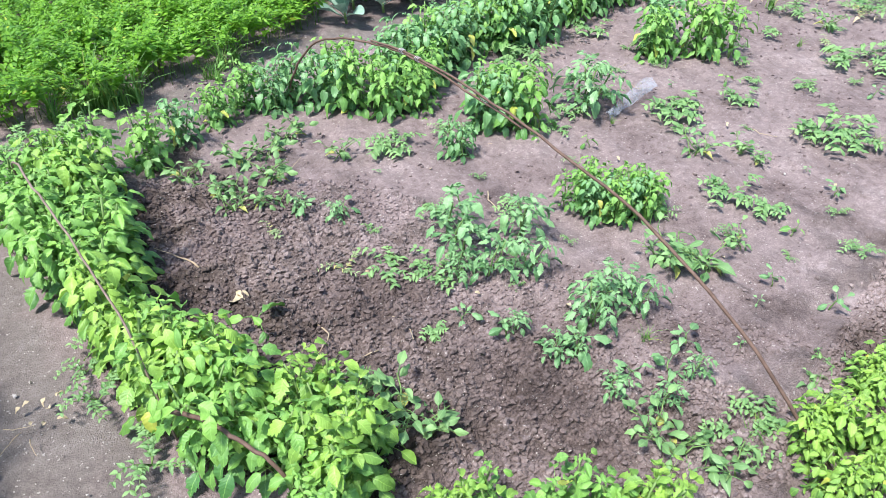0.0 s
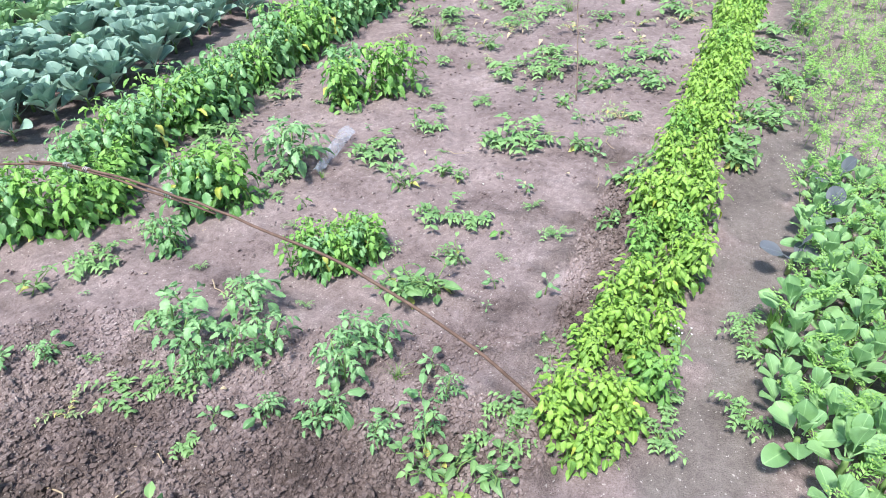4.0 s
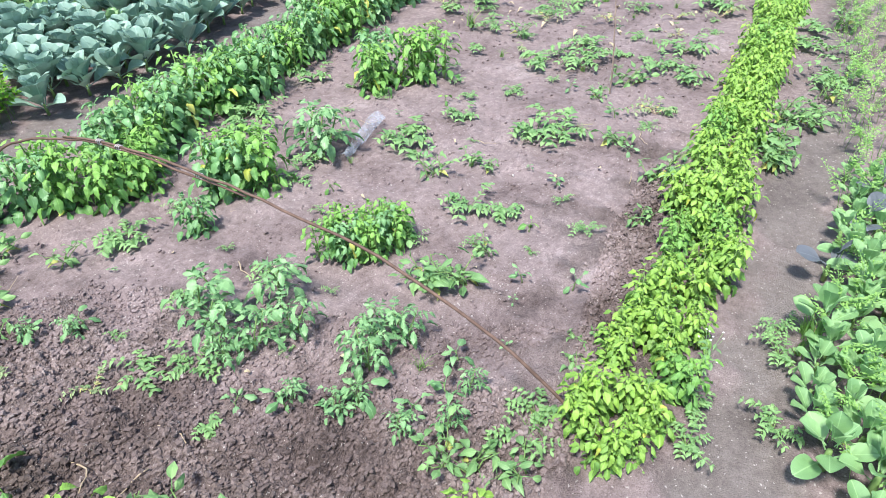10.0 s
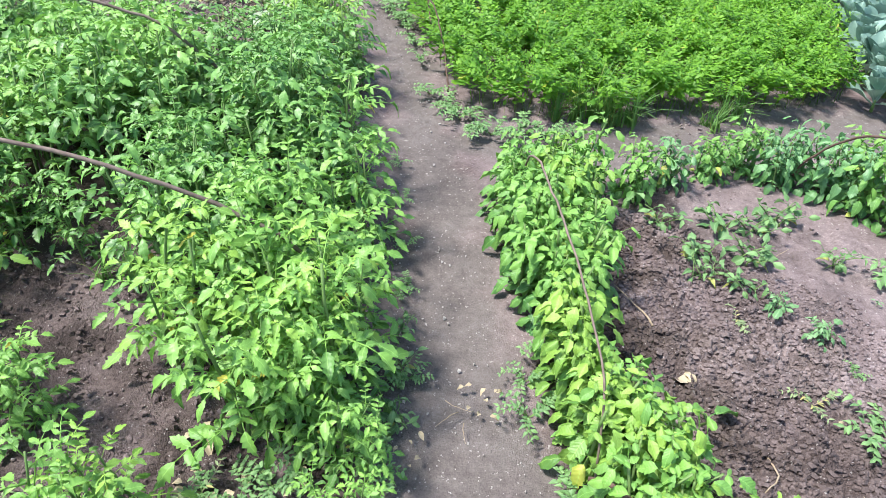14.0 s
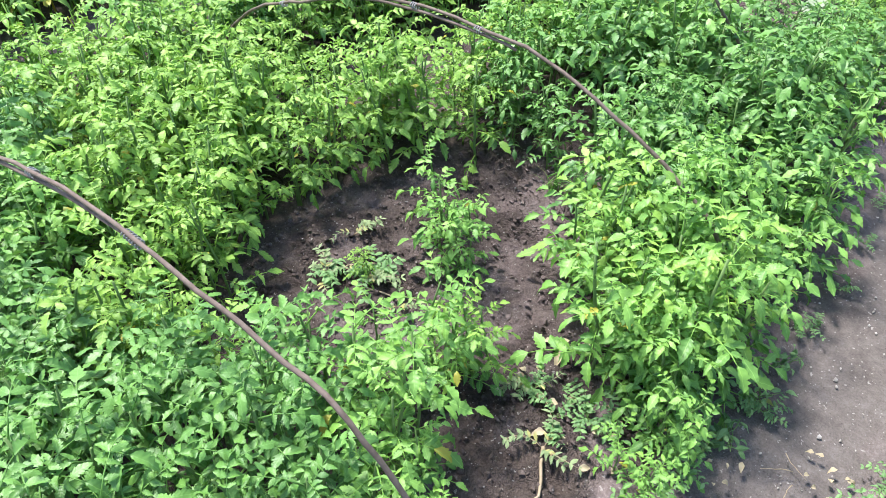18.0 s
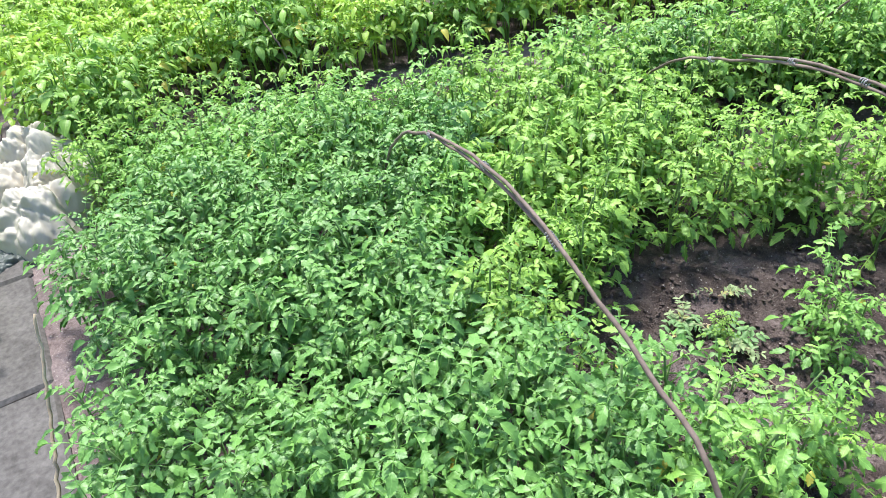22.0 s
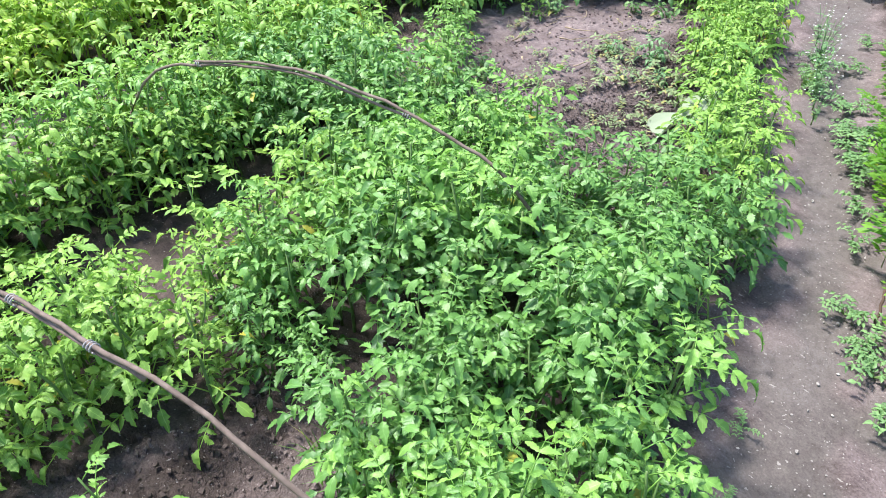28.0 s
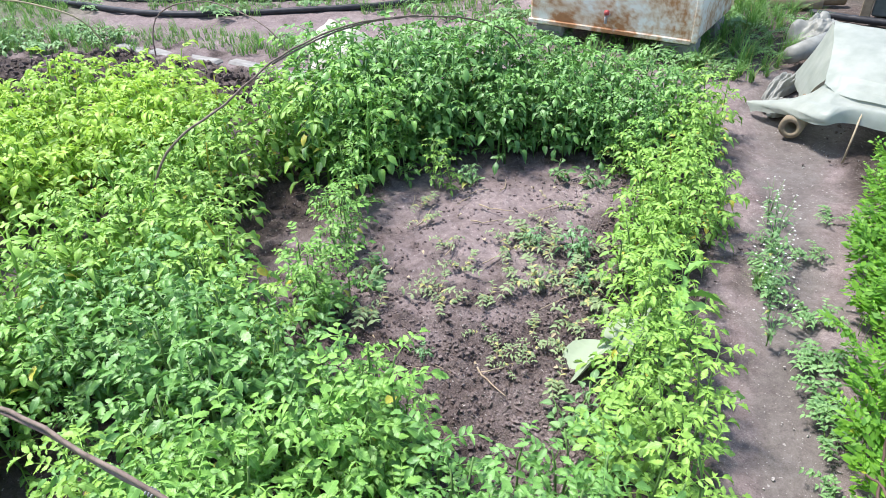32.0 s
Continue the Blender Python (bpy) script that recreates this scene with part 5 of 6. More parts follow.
def rosette(name, label, leaves, n, size, group, seed, low=50):
    rng = np.random.default_rng(seed)
    e = thing(name, label, "cabbage", group)
    g = Geo()
    tube(g, [(0, 0, -0.01), (0, 0, 0.03), (0, 0, 0.06)], 0.010, 0.006, 6)
    part("stem", g.mesh("stem", STEM), e)
    for k in range(n):
        az, t = k * 137.5 + rng.uniform(-15, 15), k / (n - 1)
        ob = part("leaf", leaves[k % len(leaves)], e)
        tilt = low + (84 - low) * t + rng.uniform(-16, 16)
        s = size * (1 - 0.3 * t) * rng.uniform(0.85, 1.1)
        ob.matrix_basis = pose(0, 0, 0.03 + 0.07 * t, 0, 0, az) @ pose(0, 0.01, 0, tilt, rng.uniform(-12, 12), 0) @ Matrix.Diagonal((s, s, s, 1))
    return e


GREY_LEAVES = [cab_leaf(500 + k, CABBAGE, 0.27 + 0.025 * k, 0.40) for k in range(4)]
GREEN_LEAVES = [cab_leaf(505 + k, GREEN_CAB, 0.28 + 0.025 * k, 0.40) for k in range(3)]
CABS = [rosette("cabbage", "blue-green cabbage with waxy oval leaves", GREY_LEAVES, 15, 0.195, "cabbages in the far bed", 510 + k, 42) for k in range(3)]
GREEN_CABS = [rosette("cabbage", "light green cabbage with upright leaves behind the blue-green row", GREEN_LEAVES, 14, 0.18, "cabbages in the far bed", 515 + k, 44) for k in range(2)]
random.seed(10)
for x, y in scatter(CABBAGES, 0.155, (), 5000):
    green = y - 0.35 * x > 3.55 and noise.noise((x * 1.3, y * 1.3, 9.0)) > -0.15
    plant_at(random.choice(GREEN_CABS if green else CABS), x, y, random.uniform(0.85, 1.15))
RED_CAB = rosette("red_cabbage", "dark purple cabbage among the green ones", [cab_leaf(520 + k, PURPLE) for k in range(3)], 10, 0.24, "cabbages in the far bed", 530)
for x, y in ((3.9, 6.1), (4.1, 5.95), (3.75, 6.3)):
    plant_at(RED_CAB, x, y, 1.1)
PALE_LEAVES = [cab_leaf(540 + k, YOUNG_CAB, 0.27 + 0.02 * k, 0.3) for k in range(4)]
YCABS = [rosette("young_cabbage", "young pale green cabbage beside the path", PALE_LEAVES, 9, 0.095, "young cabbages by the path", 550 + k, 35) for k in range(2)]
for x, y in scatter([(2.62, 0.0), (2.86, 0.34), (3.05, 0.44), (3.35, 0.50), (3.75, 0.58), (4.4, 0.74), (4.5, 0.3), (3.6, 0.0), (3.0, -0.2)], 0.078, (), 2500):
    plant_at(random.choice(YCABS), x, y, random.uniform(0.75, 1.2) * (1.0 if x < 3.8 else 0.8))
PCAB = rosette("purple_cabbage", "young grey-purple cabbage with few leaves beside the path", [cab_leaf(560, PURPLE, 0.40)], 3, 0.125, "young cabbages by the path", 561, 12)
for x, y in ((3.67, 0.58), (3.98, 0.56), (4.25, 0.60)):
    plant_at(PCAB, x, y, 1.0)

WITHERED = [cab_leaf(545 + k, LIMP, 0.30 + 0.06 * k, 0.35) for k in range(2)]
for x, y, z, rz, s, k in ((-0.55, 4.22, 0.10, 152, 0.29, 0), (-0.54, 4.31, 0.16, 172, 0.22, 1)):
    ob = tagged(new("loose_leaf", WITHERED[k]), "large pale grey-green leaf lying on the soil", "leaf")
    ob.matrix_basis = pose(x, y, z, -14, 20, rz) @ Matrix.Diagonal((s, s, s, 1))


# ---- hoops of bent rods ----
def spline(pts, n=26):
    p = np.asarray(pts, float)
    d = np.concatenate([[0], np.cumsum(np.linalg.norm(np.diff(p, axis=0), axis=1))])
    out = []
    for t in np.linspace(0, d[-1], n):
        i = min(max(np.searchsorted(d, t) - 1, 0), len(p) - 2)
        u = (t - d[i]) / (d[i + 1] - d[i])
        a, b, c, e = p[max(i - 1, 0)], p[i], p[i + 1], p[min(i + 2, len(p) - 1)]
        out.append(0.5 * (2 * b + (c - a) * u + (2 * a - 5 * b + 4 * c - e) * u * u + (3 * b - a - 3 * c + e) * u ** 3))
    return np.array(out)


def rod(name, pts, r0, r1, mat, parent, label=""):
    line = spline(pts, 34)
    rng = np.random.default_rng(len(pts) * 7)
    line += rng.normal(0, 0.0018, line.shape)
    g = Geo()
    tube(g, line, r0, r1, 7)
    return part(name, g.mesh(name, mat), parent, label)


def tie(at, along, r, parent):
    """Cord wound three times round both rods."""
    g = Geo()
    y = unit(np.asarray(along, float))
    x = unit(np.cross(y, [0, 0, 1]))
    z = np.cross(x, y)
    pts = [np.asarray(at) + (x * math.cos(w) + z * math.sin(w)) * r + y * (w / 22 - 0.42) * 0.026 for w in np.linspace(0, 6 * math.pi, 30)]
    tube(g, pts, 0.0021, 0.0021, 4)
    part("tie", g.mesh("tie", WIRE), parent, "grey cord binding")


def hoop(label, first, second, ties, r=0.0066, mat=BARK):
    """Arch of two bent rods that overlap at the crown, bound with cord."""
    e = thing("hoop", label, "hoop", "bent hoops over the beds")
    rod("rod", first, r * 0.95, r * 0.65, mat, e)
    if second:
        rod("rod", second, r * 0.85, r * 0.65, mat, e)
    for a, d in ties:
        tie(a, d, r * 1.35, e)
    return e


hoop("brown hoop of two bound bent rods over the open bed", [(2.60, 0.70, -0.02), (2.57, 0.84, 0.06), (2.50, 1.07, 0.25), (2.42, 1.36, 0.40), (2.34, 1.65, 0.48), (2.25, 1.97, 0.53), (2.17, 2.29, 0.545), (2.11, 2.52, 0.52)],
     [(1.94, 3.17, -0.02), (1.95, 3.10, 0.17), (2.01, 2.92, 0.37), (2.05, 2.75, 0.45), (2.11, 2.53, 0.51), (2.17, 2.29, 0.535), (2.25, 1.97, 0.515), (2.30, 1.82, 0.49)],
     [((2.175, 2.27, 0.54), (0.08, -0.32, 0)), ((2.155, 2.35, 0.54), (0.08, -0.32, 0)), ((2.255, 1.97, 0.52), (0.09, -0.31, -0.03))], 0.0056, BARK_PALE)
hoop("brown hoop of two bound bent rods over the tomatoes", [(0.55, 1.95, 0.0), (0.45, 1.91, 0.25), (0.35, 1.88, 0.39), (0.26, 1.85, 0.47), (0.06, 1.78, 0.59), (-0.14, 1.72, 0.67), (-0.33, 1.65, 0.70), (-0.55, 1.585, 0.70), (-0.77, 1.51, 0.67), (-0.95, 1.45, 0.61)],
     [(-1.55, 1.26, 0.1), (-1.40, 1.31, 0.35), (-1.22, 1.365, 0.495), (-1.08, 1.41, 0.548), (-0.77, 1.51, 0.655), (-0.54, 1.585, 0.685), (-0.33, 1.65, 0.685), (-0.22, 1.69, 0.67)],
     [((-1.08, 1.41, 0.548), (0.3, 0.1, 0.1)), ((-0.77, 1.51, 0.663), (0.3, 0.1, 0.08)), ((-0.545, 1.585, 0.695), (0.3, 0.1, 0)), ((-0.33, 1.65, 0.693), (0.3, 0.1, -0.02))])
hoop("brown hoop of two bound bent rods over dense tomatoes", [(0.62, 0.90, 0.0), (0.55, 0.88, 0.3), (0.41, 0.82, 0.52), (0.31, 0.785, 0.565), (0.20, 0.74, 0.61), (0.08, 0.69, 0.65), (-0.03, 0.65, 0.682), (-0.16, 0.60, 0.705), (-0.30, 0.54, 0.71), (-0.45, 0.48, 0.69), (-0.59, 0.42, 0.65)],
     [(-1.05, 0.24, 0.05), (-0.95, 0.28, 0.35), (-0.80, 0.34, 0.53), (-0.60, 0.42, 0.64), (-0.45, 0.48, 0.675), (-0.30, 0.54, 0.695), (-0.16, 0.60, 0.69), (-0.03, 0.65, 0.668)],
     [((-0.03, 0.65, 0.675), (0.3, 0.12, -0.08)), ((-0.05, 0.643, 0.68), (0.3, 0.12, -0.08)), ((-0.31, 0.54, 0.703), (0.3, 0.12, 0)), ((-0.575, 0.43, 0.65), (0.3, 0.12, 0.1))])
hoop("brown hoop of two bound bent rods beside the path hedge", [(-0.10, 2.87, 0.0), (-0.20, 2.83, 0.25), (-0.32, 2.78, 0.43), (-0.43, 2.74, 0.53), (-0.53, 2.70, 0.575), (-0.67, 2.65, 0.625), (-0.79, 2.60, 0.655), (-0.97, 2.54, 0.675), (-1.18, 2.46, 0.665), (-1.42, 2.37, 0.615)],
     [(-1.85, 2.2, 0.05), (-1.80, 2.22, 0.30), (-1.72, 2.25, 0.43), (-1.59, 2.30, 0.55), (-1.40, 2.375, 0.61), (-1.18, 2.46, 0.65), (-0.97, 2.54, 0.66), (-0.67, 2.65, 0.61)],
     [((-1.40, 2.375, 0.613), (0.3, 0.11, 0.05)), ((-0.675, 2.65, 0.615), (0.3, 0.11, -0.05))])
hoop("dark bent hoop over tall tomato plants", [(-2.36, 3.25, 0.15), (-2.34, 3.4, 0.45), (-2.32, 3.52, 0.56), (-2.30, 3.73, 0.64), (-2.29, 3.97, 0.755), (-2.27, 4.20, 0.81), (-2.26, 4.45, 0.825), (-2.23, 4.78, 0.79)],
     [(-2.19, 5.62, 0.2), (-2.19, 5.5, 0.48), (-2.20, 5.33, 0.61), (-2.21, 5.12, 0.70), (-2.23, 4.78, 0.785), (-2.26, 4.45, 0.815), (-2.27, 4.20, 0.80), (-2.29, 3.97, 0.745)], [], 0.0062)
hoop("pale bent rod over the border row", [(0.90, 2.75, 0.0), (0.905, 2.66, 0.24), (0.94, 2.54, 0.325), (1.0, 2.3, 0.36), (1.06, 2.08, 0.36), (1.12, 1.85, 0.34), (1.165, 1.68, 0.27), (1.18, 1.60, 0.12), (1.185, 1.58, -0.02)], None, [], 0.0042, BARK)
hoop("pale rod end lying in the border row", [(1.16, 1.54, 0.14), (1.21, 1.49, 0.20), (1.29, 1.39, 0.22), (1.38, 1.28, 0.17), (1.43, 1.22, 0.02)], None, [], 0.0065, BARK_PALE)
hoop("thin pale rod standing at the bed edge beside the paving", [(0.15, -0.54, -0.01), (0.06, -0.565, 0.09), (-0.08, -0.585, 0.22), (-0.18, -0.59, 0.34), (-0.25, -0.59, 0.45)], None, [], 0.0058, DRY_STEM)
hoop("thin rod standing at the next bed", [(-2.27, -0.17, 0.0), (-2.35, -0.25, 0.25), (-2.6, -0.45, 0.5), (-2.87, -0.66, 0.7)], None, [], 0.006)
hoop("thin rod standing at the next bed", [(-2.9, 1.05, 0.0), (-2.79, 0.98, 0.3), (-2.5, 0.9, 0.5), (-2.18, 0.81, 0.7)], None, [], 0.005)
hoop("thin bent rod leaning over the carrots", [(0.49, 3.53, 0.0), (0.43, 3.69, 0.15), (0.36, 3.83, 0.27), (0.30, 3.92, 0.31), (0.25, 3.96, 0.29)], [(0.30, 4.0, 0.16), (0.25, 4.14, 0.25), (0.24, 4.14, 0.4), (0.18, 4.26, 0.5), (0.10, 4.5, 0.62)], [], 0.005, BARK_PALE)
hoop("thin rod standing in the open bed", [(4.51, 1.91, -0.01), (4.53, 1.93, 0.15), (4.62, 2.0, 0.4), (4.75, 2.1, 0.62), (5.0, 2.3, 0.8)], None, [], 0.0045)
hoop("thin dark hoop over the dug bed by the kerb", [(-5.2, 4.57, 0.0), (-5.21, 4.63, 0.25), (-5.14, 4.78, 0.36), (-4.84, 4.93, 0.41), (-4.41, 4.99, 0.38), (-4.08, 5.03, 0.28), (-3.97, 5.15, 0.0)], None, [], 0.006)
hoop("long pale rod arched over the next bed", [(-4.42, 4.05, 0.0), (-4.40, 4.0, 0.3), (-4.35, 3.85, 0.6), (-4.6, 3.6, 0.72), (-5.0, 3.3, 0.75)], None, [], 0.007, DRY_STEM)


# ---- rubbish, tarpaulins, tank ----
def sheet(name, nx, ny, fn, mat, parent=None, smooth=True):
    v = np.array([fn(i / (nx - 1), j / (ny - 1)) for i in range(nx) for j in range(ny)], float)
    f = [(i * ny + j, (i + 1) * ny + j, (i + 1) * ny + j + 1, i * ny + j + 1) for i in range(nx - 1) for j in range(ny - 1)]
    g = Geo()
    g.add(v, f)
    me = g.mesh(name, mat, smooth)
    return part(name, me, parent) if parent else new(name, me)


def fold(u, v, k):
    return noise.noise((u * 3 + k, v * 3, k * 1.7)) * 0.6 + noise.noise((u * 8 + k, v * 8, k)) * 0.3


def bag_fn(u, v):
    x, y = 3.15 + 0.36 * u + 0.03 * fold(u, v, 2), 2.45 + 0.15 * u
    w = 0.018 + 0.026 * u
    return (x - 0.35 * w * (v - 0.5) * 2, y + w * (v - 0.5) * 2, 0.012 + 0.03 * u + 0.03 * abs(math.sin(3.1 * v)) + 0.02 * fold(u, v, 4))


bag = sheet("plastic_bag", 16, 10, bag_fn, BAG)
tagged(bag, "crumpled clear plastic bag lying on the soil", "plastic bag")


def crease(x, y, k):
    """Height of crumpled cloth: puffed bulges meeting in sharp valleys at three sizes."""
    w = 0.25 * noise.noise((x * 1.5, y * 1.5, k))
    return 0.8 * abs(noise.noise(((x + w) * 1.3, (y - w) * 1.3, k))) + 0.42 * abs(noise.noise(((x - w) * 3.6, (y + w) * 1.9, k + 2))) + 0.17 * abs(noise.noise(((x + y) * 4.5 + w, (y - x) * 8, k + 4))) - 0.25


def heap_fn(cx, cy, rx, ry, h, k):
    def fn(u, v):
        a, r = 2 * math.pi * u, v
        b = 1 + 0.22 * noise.noise((math.cos(a) * 1.3 + k, math.sin(a) * 1.3, k))
        x, y = math.cos(a) * r, math.sin(a) * r
        c = crease(x, y, k)
        z = h * (1 - r ** 3.4) * (0.85 + 0.3 * noise.noise((x * 1.1 + k, y * 1.1, 2.0))) + (0.04 + 0.45 * h) * c * (1 - 0.5 * r)
        q = b * (1 + 0.45 * c)
        return (cx + rx * q * x, cy + ry * q * y, max(z, -0.02))
    return fn


tarp = thing("sheeting_heap", "heap of crumpled white and grey sheeting on the paving", "sheeting")
for k, (cx, cy, rx, ry, h, mat, lab) in enumerate(((-1.50, -1.14, 0.25, 0.18, 0.23, CLOTH, ""), (-1.22, -1.12, 0.22, 0.19, 0.21, CLOTH, ""), (-1.52, -1.42, 0.26, 0.20, 0.19, CLOTH, ""), (-1.68, -1.30, 0.18, 0.16, 0.25, CLOTH, "grey-white fold of sheeting"), (-1.17, -1.32, 0.22, 0.15, 0.09, CLOTH_GREY, "folded grey-green tarpaulin"), (-1.36, -1.45, 0.20, 0.16, 0.11, CLOTH_GREY, "folded grey-green tarpaulin"), (-1.06, -1.24, 0.13, 0.10, 0.04, CLOTH_GREY, "folded grey-green tarpaulin"))):
    ob = sheet("fold", 130, 50, heap_fn(cx - 0.05, cy, rx, ry, h, k * 3.3), mat, tarp)
    if lab:
        ob["label"] = lab


def box_bm(x0, x1, y0, y1, z0, z1, bev=0.006):
    bm = bmesh.new()
    bmesh.ops.create_cube(bm, size=1)
    for v in bm.verts:
        v.co = Vector(((x0 + x1) / 2 + v.co.x * (x1 - x0), (y0 + y1) / 2 + v.co.y * (y1 - y0), (z0 + z1) / 2 + v.co.z * (z1 - z0)))
    if bev:
        bmesh.ops.bevel(bm, geom=bm.edges[:], offset=bev, segments=1, affect="EDGES")
    return bm


def slab(name, mat, parent, dims, m=None, label="", bev=0.006):
    ob = part(name, bm_mesh(name, box_bm(*dims, bev), mat), parent, label)
    if m is not None:
        ob.matrix_basis = m
    return ob


# paving slabs beside the long bed
paving = tagged(new("paving"), "narrow worn grey path of concrete slabs along the bed", "paving", kind="structure")
for k in range(9):
    slab("slab", PAVING, paving, (-0.309, 0.309, -0.115, 0.115, -0.03, 0.012), pose(-0.10 - 0.555 * k, -0.75 - 0.285 * k, 0.0, 0, 0, 207.2 + random.uniform(-1.5, 1.5)), bev=0.012)

tank = thing("metal_tank", "rusty white painted metal tank raised on blocks", "tank", m=pose(-1.92, 7.12, 0.0, 0, 0, 192))
slab("body", RUST, tank, (0.0, 1.32, -0.95, 0.0, 0.135, 1.05), bev=0.02)
slab("lid", RUST, tank, (-0.02, 1.34, -0.97, 0.02, 1.05, 1.08))
slab("corner_strip", RUST, tank, (-0.012, 0.03, -0.03, 0.012, 0.14, 1.05), label="rusted steel angle")
slab("bottom_rail", RUST, tank, (0.031, 1.33, -0.012, 0.014, 0.125, 0.16), label="rusted steel rail")
for a, b in ((0.02, -0.25), (1.04, -0.25), (0.02, -0.88), (1.04, -0.88)):
    slab("block", CONCRETE, tank, (a, a + 0.24, b, b + 0.22, -0.01, 0.122), label="grey concrete block", bev=0.015)
tap = Geo()
tube(tap, [(0.66, 0.0, 0.26), (0.66, 0.04, 0.26), (0.66, 0.055, 0.255), (0.66, 0.058, 0.21)], 0.014, 0.012, 8)
tap_ob = part("tap", tap.mesh("tap", WIRE), tank, "small metal tap")
wheel = Geo()
tube(wheel, [(0.66, 0.045, 0.272), (0.66, 0.047, 0.30)], 0.02, 0.02, 10)
part("tap_handle", wheel.mesh("tap_handle", RED), tap_ob, "red tap handle")

roll = thing("film_roll", "roll of cloudy plastic film half unrolled beside the path", "plastic film")
tg = Geo()
tdir = np.array([-0.15, 0.99, 0.0])
tside = np.array([tdir[1], -tdir[0], 0])
base = np.array([-0.89, 6.33, 0.066])
ns = 20
v, f = [], []
for r, l in ((0.062, 0.0), (0.062, 1.0), (0.034, 1.0), (0.034, 0.0)):
    for k in range(ns):
        w = 2 * math.pi * k / ns
        v.append(base + tdir * l + (tside * math.cos(w) + np.array([0, 0, 1]) * math.sin(w)) * r)
for q in range(4):
    for k in range(ns):
        f.append((q * ns + k, q * ns + (k + 1) % ns, ((q + 1) % 4) * ns + (k + 1) % ns, ((q + 1) % 4) * ns + k))
tg.add(np.array(v), f)
part("tube", tg.mesh("tube", CARD), roll, "cardboard tube with an open end")


def drape(rows, wob, k):
    """Cloth through a small grid of points, bent smoothly between them and creased."""
    g = np.array(rows, float)

    def curve(p, t):
        n = len(p) - 1
        i = min(int(t * n), n - 1)
        u = t * n - i
        a, b, c, e = p[max(i - 1, 0)], p[i], p[i + 1], p[min(i + 2, n)]
        return 0.5 * (2 * b + (c - a) * u + (2 * a - 5 * b + 4 * c - e) * u * u + (3 * b - a - 3 * c + e) * u ** 3)

    def fn(u, v):
        p = curve(np.array([curve(r, u) for r in g]), v)
        w = wob * (fold(u * 1.4, v * 1.2, k) + 1.1 * crease(u * 2.2 + 0.5 * v, v * 1.6, k))
        return (p[0] + 0.5 * w, p[1] + 0.3 * w, max(p[2] + w, 0.003))
    return fn


# front flap with its hanging hem, top sheet, side panel, bunched edge
sheet("film", 110, 44, drape([[(-1.19, 6.50, 0.03), (-1.00, 6.43, 0.085), (-0.72, 6.24, 0.16), (-0.56, 6.34, 0.18), (0.1, 6.40, 0.15), (0.6, 6.5, 0.12)],
                              [(-1.24, 6.53, 0.07), (-1.02, 6.45, 0.135), (-0.73, 6.25, 0.22), (-0.57, 6.36, 0.245), (0.1, 6.42, 0.23), (0.6, 6.52, 0.20)],
                              [(-1.12, 6.58, 0.09), (-0.98, 6.55, 0.155), (-0.78, 6.40, 0.25), (-0.60, 6.44, 0.27), (0.1, 6.50, 0.27), (0.6, 6.6, 0.25)],
                              [(-1.05, 6.68, 0.06), (-0.96, 6.70, 0.12), (-0.80, 6.56, 0.31), (-0.62, 6.52, 0.345), (0.1, 6.60, 0.34), (0.6, 6.7, 0.33)]], 0.016, 3.0), FILM, roll)
sheet("film", 70, 40, drape([[(-0.83, 6.50, 0.290), (-0.66, 6.42, 0.276), (-0.1, 6.49, 0.276), (0.6, 6.62, 0.276)],
                             [(-0.92, 6.78, 0.385), (-0.72, 6.72, 0.40), (-0.1, 6.82, 0.41), (0.6, 7.0, 0.41)],
                             [(-1.05, 7.10, 0.455), (-0.80, 7.12, 0.455), (-0.1, 7.25, 0.45), (0.6, 7.4, 0.45)]], 0.007, 8.0), FILM, roll)
sheet("film", 50, 50, drape([[(-0.84, 6.53, 0.30), (-0.92, 6.80, 0.38), (-1.05, 7.10, 0.46)],
                             [(-0.93, 6.66, 0.18), (-1.00, 6.84, 0.24), (-1.11, 7.10, 0.28)],
                             [(-0.98, 6.70, 0.06), (-1.08, 6.90, 0.05), (-1.22, 7.14, 0.06)]], 0.014, 12.0), FILM, roll)
sheet("bunched_film", 90, 36, heap_fn(-1.10, 6.72, 0.08, 0.16, 0.05, 31.0), CLOTH_FILM, roll)
sheet("bunched_film", 90, 36, heap_fn(-1.22, 7.02, 0.07, 0.24, 0.10, 34.0), CLOTH_FILM, roll)
second = Geo()
tube(second, [(-1.36, 7.42, 0.10), (-1.31, 7.62, 0.11), (-1.25, 7.90, 0.115)], 0.06, 0.075, 14)
part("bunched_film", second.mesh("bunched_film", CLOTH_FILM), roll, "grey rolled end of the film")
sheet("bunched_film", 90, 36, heap_fn(-1.42, 8.05, 0.19, 0.24, 0.22, 37.0), CLOTH_FILM, roll)
part("prop_stick", (lambda g: (tube(g, [(-0.56, 6.24, -0.01), (-0.565, 6.30, 0.11), (-0.57, 6.355, 0.235)], 0.006, 0.005, 6), g.mesh("prop_stick", DRY_STEM))[1])(Geo()), roll, "thin pale stick propping the film")

